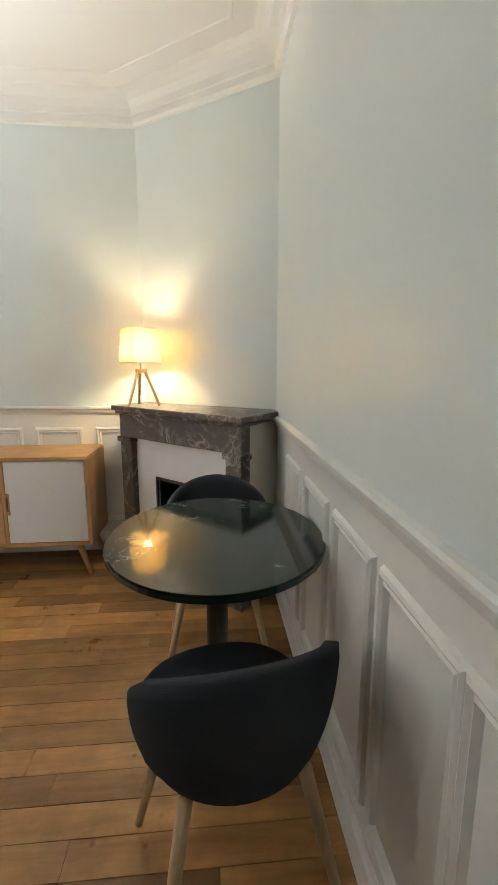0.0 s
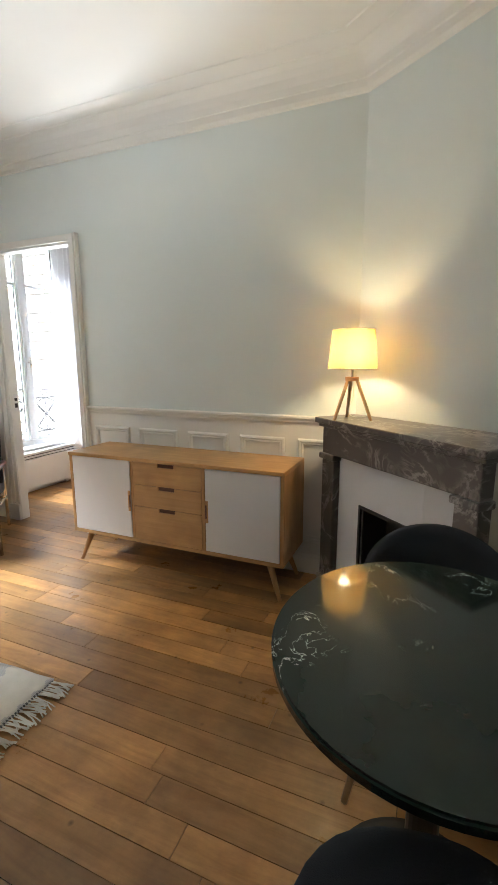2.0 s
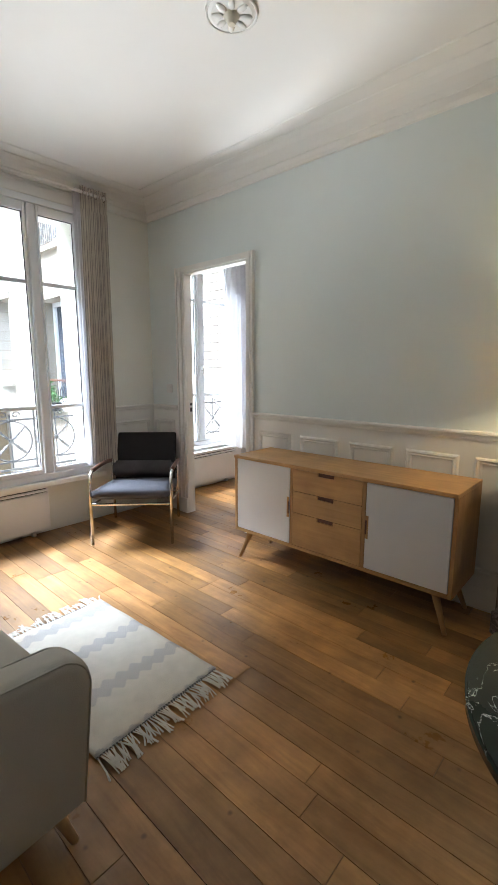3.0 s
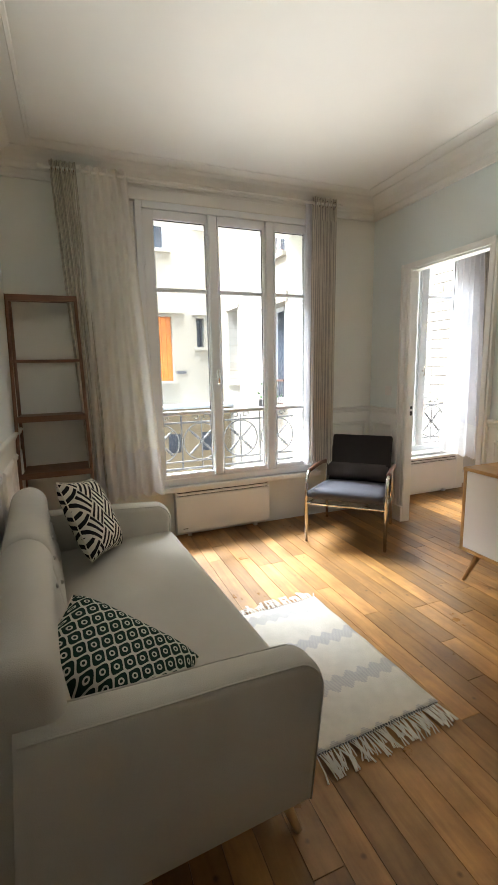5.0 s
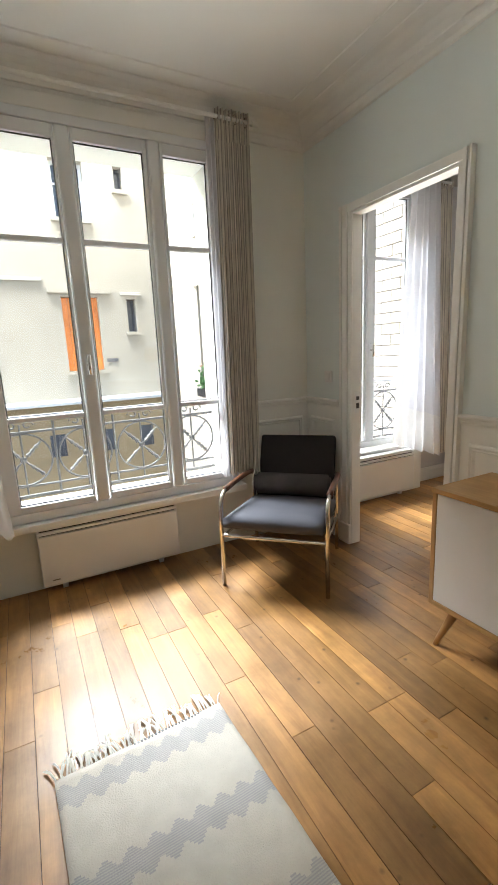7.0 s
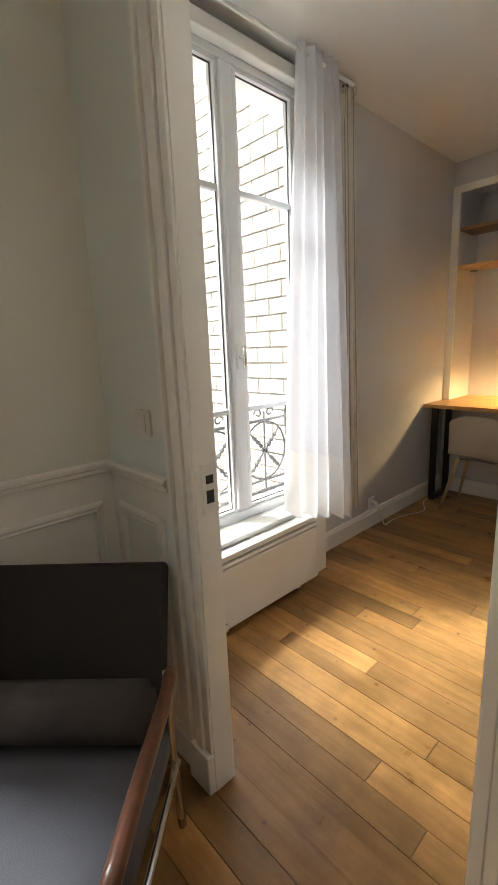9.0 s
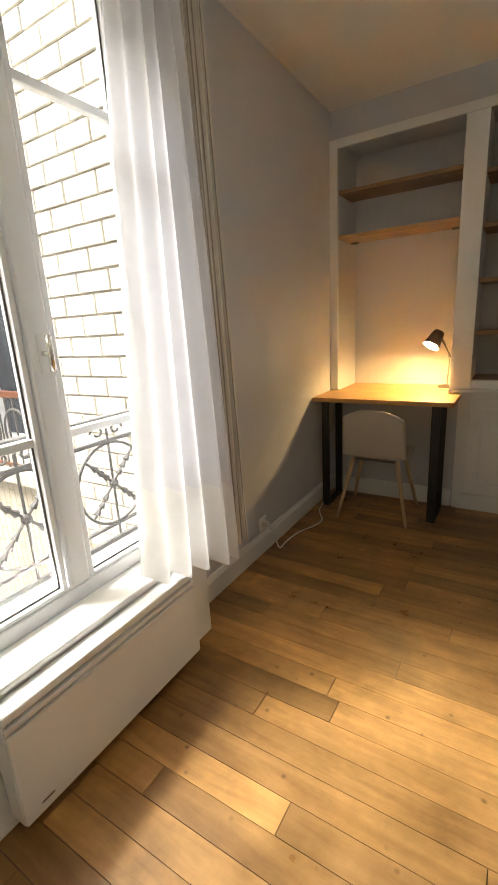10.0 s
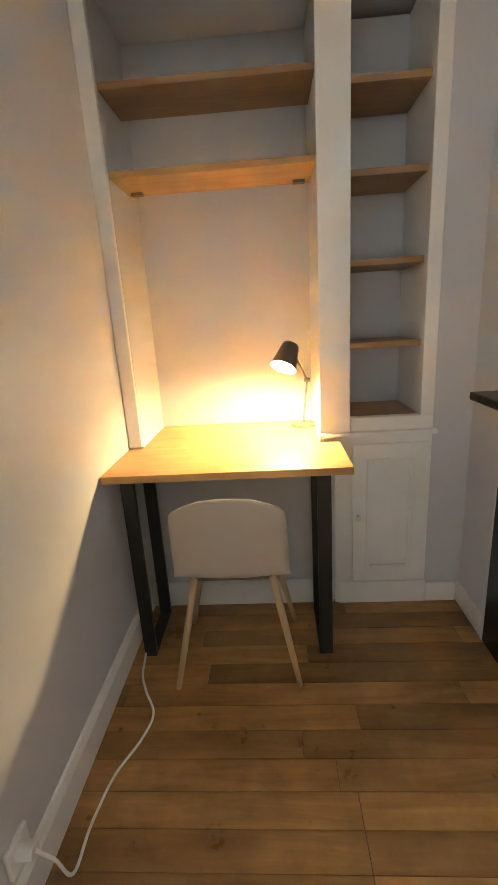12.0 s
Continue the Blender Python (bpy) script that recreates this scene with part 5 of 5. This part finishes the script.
for sx in (-1, 1):
    for sy, yb, yt in ((-1, -0.185, -0.10), (1, 0.19, 0.11)):
        part("leg", rod(bmesh.new(), (sx * 0.235, yb, 0), (sx * 0.145, yt, 0.43), 0.010, 0.016, 12), BEECH, dc, smooth=True)
for y in (-0.10, 0.11):
    part("crossbar", rod(bmesh.new(), (-0.145, y, 0.425), (0.145, y, 0.425), 0.009), GREYMET, dc)

# power socket and cable
sk = thing("power_socket", XW2, 5.40, 0.15, 0, "white wall socket with a plug above the skirting", "socket")
part("plate", boxes((0, -0.04, -0.005, 0.012, 0.04, 0.075), bevel=0.004), HEAT, sk)
part("plug", rod(bmesh.new(), (0.012, 0, 0.035), (0.05, 0, 0.035), 0.022, 0.018, 20), CABLE, sk)
cbx = thing("power_cable", 0, 0, 0, 0, "white power cable trailing along the floor", "cable")
part("cable", tube(bmesh.new(), spline([(-3.715, 5.40, 0.185), (-3.69, 5.42, 0.12), (-3.675, 5.45, 0.02), (-3.675, 5.56, 0.016), (-3.655, 5.70, 0.016), (-3.605, 5.82, 0.016), (-3.59, 5.92, 0.016), (-3.645, 6.02, 0.016), (-3.68, 6.10, 0.016), (-3.70, 6.22, 0.016), (-3.72, 6.35, 0.05), (-3.735, 6.50, 0.12)], 8), 0.0045, 8), CABLE, cbx, smooth=True)

# study fireplace seen at the edge
f2 = thing("fireplace", -2.27, 5.72, 0, 0, "black marble fireplace with a black mantelshelf", "fireplace")
part("mantelshelf", boxes((-0.125, -0.60, 1.02, -0.001, 0.60, 1.05), bevel=0.006), BLACKM, f2)
part("side_panel", boxes((-0.018, 0.555, 0.0, -0.001, 0.575, 1.018), bevel=0.002), WALL2, f2)
part("surround", boxes((-0.016, 0.42, 0, -0.001, 0.553, 1.018), (-0.016, -0.553, 0, -0.001, -0.42, 1.018), (-0.016, -0.419, 0.82, -0.001, 0.419, 1.018), bevel=0.004), BLACKM, f2)
part("front_panel", boxes((-0.010, -0.419, 0, -0.001, 0.419, 0.819)), BLACK, f2)

# ---- courtyard ----
gr = structure("ground", boxes((-400, -400, -6.2, 400, 400, -6.0)), ASPH, "grey paved courtyard ground", "ground")
FA, FB = -13.0, 5.0
ca = thing("building", FA, 0, 0, 0, "cream brick courtyard building with shuttered windows", "building")


def facade_a(op, y0, y1, z0, z1, thick=0.4):
    """Wall boxes round rectangular openings (y0, y1, z0, z1), column by column."""
    ys = sorted({y0, y1, *[o[0] for o in op], *[o[1] for o in op]})
    out = []
    for a, c in zip(ys, ys[1:]):
        cuts = sorted((o[2], o[3]) for o in op if o[0] <= a and o[1] >= c)
        z = z0
        for lo, hi in cuts:
            out.append((-thick, a, z, 0, c, lo))
            z = hi
        out.append((-thick, a, z, 0, c, z1))
    return out


opA = [(2.60, 3.48, 1.05, 2.90), (2.68, 3.44, 4.73, 6.04), (4.21, 4.44, 2.02, 2.86), (4.18, 4.39, 5.50, 6.05), (-0.6, 0.3, 1.05, 2.90), (-0.5, 0.3, 4.73, 6.04), (-3.5, -2.6, 1.05, 2.9), (-3.5, -2.6, 4.73, 6.04)]
part("wall", boxes(*facade_a(opA, -9, FB, 0.35, 13.5)), STONE, ca)
part("lower_wall", boxes((-0.4, -9, -6.0, 0.6, FB, 0.28)), STONE2, ca, "ochre rendered lower storey")
part("ledge", boxes((-0.4, -9, 0.281, 0.9, FB, 0.36), bevel=0.01), ZINC, ca, "grey zinc flashing")
part("cornice", boxes((0.001, -9, 3.25, 0.06, 2.2, 3.33), (0.001, 2.3, 2.98, 0.08, 3.8, 3.12), (0.001, 4.05, 2.95, 0.06, 4.6, 3.03)), STONE, ca)
for y0, y1, z0, z1 in opA:
    w_ = part("window", boxes((-0.3, y0, z0, -0.27, y1, z1)), DGLASS, ca, "dark window glass")
    part("sill", boxes((-0.1, y0 - 0.08, z0 - 0.09, 0.08, y1 + 0.08, z0 - 0.001)), STONE, w_)
    if (y1 - y0) > 0.5 and z0 > 4:
        my = (y0 + y1) / 2
        part("frame", boxes((-0.268, y0, z0, -0.22, y0 + 0.07, z1), (-0.268, y1 - 0.07, z0, -0.22, y1, z1), (-0.268, my - 0.06, z0, -0.22, my + 0.06, z1), (-0.268, y0 + 0.07, z1 - 0.07, -0.22, y1 - 0.07, z1), (-0.268, y0 + 0.07, z0, -0.22, y1 - 0.07, z0 + 0.08), (-0.267, y0 + 0.07, z0 + 0.8, -0.23, y1 - 0.07, z0 + 0.84)), PVC, w_)
    elif (y1 - y0) > 0.5:
        for k in range(6):
            a = y0 + (y1 - y0) * k / 6
            part("shutter_board", boxes((-0.2, a + 0.004, z0 + 0.01, -0.16, a + (y1 - y0) / 6 - 0.004, z1 - 0.01)), SHUT, w_, "orange varnished shutter board")
    else:
        part("frame", boxes((-0.268, y0, z0, -0.22, y0 + 0.04, z1), (-0.268, y1 - 0.04, z0, -0.22, y1, z1), (-0.268, y0 + 0.04, z1 - 0.04, -0.22, y1 - 0.04, z1)), IRON, w_)
part("vent", boxes((0.001, 3.55, 1.25, 0.02, 3.85, 1.34)), IRON, ca)
for y0, y1 in ((1.9, 2.7), (3.1, 3.7), (4.1, 4.6)):
    part("window", boxes((0.601, y0, -1.0, 0.62, y0 + 0.35, -0.45)), DGLASS, ca, "small dark lower window")
part("roof", boxes((-4, -9.2, 13.5, 0.35, FB + 3, 13.8)), ZINC, ca)

cbd = thing("building", 0, FB, 0, 0, "cream brick wing with tall windows and iron balconies", "building")
opB = [(-12.4, -11.6, 1.0, 3.0), (-9.9, -8.7, 0.55, 2.75), (-9.7, -8.7, 3.75, 5.9), (-6.35, -5.24, 0.45, 2.75), (-6.35, -5.24, 3.75, 5.9)]
wb = []
for x0, y0, z0, x1, y1, z1 in [(a[1], 0, a[2], a[4], 0.45, a[5]) for a in facade_a(opB, FA, XO - 0.0, -6.0, 13.5)]:
    wb.append((x0, y0, z0, x1, y1, z1))
part("wall", boxes(*wb), STONE, cbd)
for x0, x1, z0, z1 in opB:
    w_ = part("window", boxes((x0, 0.36, z0, x1, 0.38, z1)), DGLASS, cbd, "dark window glass")
    mx_ = (x0 + x1) / 2
    part("frame", boxes((x0, 0.30, z0, x0 + 0.08, 0.359, z1), (x1 - 0.08, 0.30, z0, x1, 0.359, z1), (mx_ - 0.06, 0.30, z0, mx_ + 0.06, 0.359, z1), (x0 + 0.08, 0.30, z1 - 0.09, x1 - 0.08, 0.359, z1), (x0 + 0.08, 0.30, z0, x1 - 0.08, 0.359, z0 + 0.12)), PVC, w_)
    part("lintel", boxes((x0 - 0.15, -0.05, z1 + 0.001, x1 + 0.15, 0.44, z1 + 0.20)), STONE, w_)
    part("sill", boxes((x0 - 0.08, -0.10, z0 - 0.09, x1 + 0.08, 0.29, z0 - 0.001)), STONE, w_)
    if z0 != 1.0:
        rl = part("balcony_rail", boxes((x0, -0.06, z0 + 0.52, x1, -0.02, z0 + 0.56), (x0, -0.05, z0 + 0.02, x1, -0.03, z0 + 0.04)), ARMW, w_, "dark painted hand rail")
        bm = bmesh.new()
        k = int((x1 - x0) / 0.09)
        for i in range(k + 1):
            x = x0 + (x1 - x0) * i / k
            rod(bm, (x, -0.04, z0), (x, -0.04, z0 + 0.53), 0.007, seg=6)
        for i in range(3):
            xc = x0 + (x1 - x0) * (i + 0.5) / 3
            tube(bm, [(xc + 0.15 * math.cos(a), -0.04, z0 + 0.27 + 0.17 * math.sin(a)) for a in (2 * math.pi * q / 20 for q in range(20))], 0.008, 5, True)
        part("balcony_bars", bm, IRON, w_)
pt = thing("window_box_plant", -9.3, FB - 0.15, 0.62, 0, "small green plant in a dark window box", "plant")
part("pot", boxes((-0.35, -0.09, -0.16, 0.35, 0.07, 0.02), bevel=0.01), BLACK, pt)
bm = bmesh.new()
rl_ = random.Random(11)
for i in range(220):
    p = Vector((rl_.gauss(0, 0.17), rl_.gauss(0, 0.06), 0.03 + abs(rl_.gauss(0, 0.16))))
    m = Matrix.Translation(p) @ Euler((rl_.uniform(0, 6), rl_.uniform(0, 6), rl_.uniform(0, 6))).to_matrix().to_4x4()
    s = rl_.uniform(0.03, 0.06)
    vs = [bm.verts.new(m @ Vector(v)) for v in ((0, -s, 0), (s * 0.5, 0, 0.006), (0, s, 0), (-s * 0.5, 0, 0.006))]
    bm.faces.new(vs)
part("leaves", bm, LEAF, pt)
tower = thing("building", -14.0, -9.0, 0, 0, "plain cream building closing the courtyard", "building")
part("wall", boxes((-2.0, -1.0, -6, 10.0, 0.0, 13.5)), STONE, tower)

# ---- floor of planks ----
sub = structure("floor", boxes((XO, -1.02, -0.25, XE + 0.12, 7.2, -0.004)), UNDER, "varnished oak plank floor with dark joints", "floor")
PW = 0.100
rp = random.Random(21)
made, extra = 0, bmesh.new()
plank_meshes = {}


def plank(x0, x1, y0, y1):
    global made
    g = 0.0005
    ln = round(x1 - x0, 3)
    if made < 300:
        key = (ln, round(y1 - y0, 3))
        if key not in plank_meshes:
            bm = bmesh.new()
            box(bm, -0.5, -0.5, -0.5, 0.5, 0.5, 0.5)
            for v in bm.verts:
                top = v.co.z > 0
                v.co = Vector((v.co.x * (ln - 2 * g - (0.0016 if top else 0)), v.co.y * (y1 - y0 - 2 * g - (0.0016 if top else 0)), 0.0 if top else -0.012))
            me = bpy.data.meshes.new("plank")
            bm.to_mesh(me)
            bm.free()
            me.materials.append(PLANK)
            plank_meshes[key] = me
        ob = new("plank", plank_meshes[key])
        ob.parent = sub
        ob.location = ((x0 + x1) / 2, (y0 + y1) / 2, rp.uniform(-0.0006, 0.0006))
        made += 1
    else:
        box(extra, x0 + g, y0 + g, -0.012, x1 - g, y1 - g, 0.0)


rows_y = [YS - 0.02 + PW * k for k in range(32)] + [YD - 0.02 + PW * k for k in range(35)] + [-0.95 + PW * k for k in range(14)]
for y in rows_y:
    xa, xb = (XW, XE) if YS - 0.03 <= y < YN - 0.02 else ((XW2, -1.6) if y > 3 else (-0.75, XE))
    if y < YS - 0.03 and y + PW > YS:
        continue
    x = xa - rp.randint(2, 18) * 0.05
    while x < xb:
        ln = round(rp.uniform(0.75, 1.55) / 0.05) * 0.05
        if min(x + ln, xb) - max(x, xa) > 0.02:
            plank(max(x, xa), min(x + ln, xb), y, y + PW)
        x += ln
if extra.verts:
    tagged(part("planks", extra, PLANK, sub), kind="stuff")
else:
    extra.free()

# ---- bricks of the wing beside the study window ----
wall_b = bpy.data.objects["building.001"]
brick_me = {}
part("brick_bed", boxes((-5.238, -0.004, 0.0, XO - 0.001, -0.0005, 3.38)), MORTAR, wall_b, "grey-beige mortar bed")
for row in range(30):
    z = 0.05 + row * 0.112
    x = -5.23 + (0.0 if row % 2 else -0.12)
    while x < XO - 0.05:
        a, c = max(x, -5.235), min(x + 0.24, XO - 0.001)
        x += 0.252
        if c - a < 0.05:
            continue
        key = round(c - a, 3)
        if key not in brick_me:
            bm = bmesh.new()
            box(bm, -key / 2, -0.012, -0.05, key / 2, 0.0, 0.05)
            for v in bm.verts:
                if v.co.y < -0.006:
                    v.co.x *= 0.975
                    v.co.z *= 0.95
            me = bpy.data.meshes.new("brick")
            bm.to_mesh(me)
            bm.free()
            me.materials.append(BRICK)
            brick_me[key] = me
        ob = new("brick", brick_me[key])
        ob.parent = wall_b
        ob.location = ((a + c) / 2, -0.0045 - random.Random(row * 97 + int(a * 50)).uniform(0, 0.004), z)
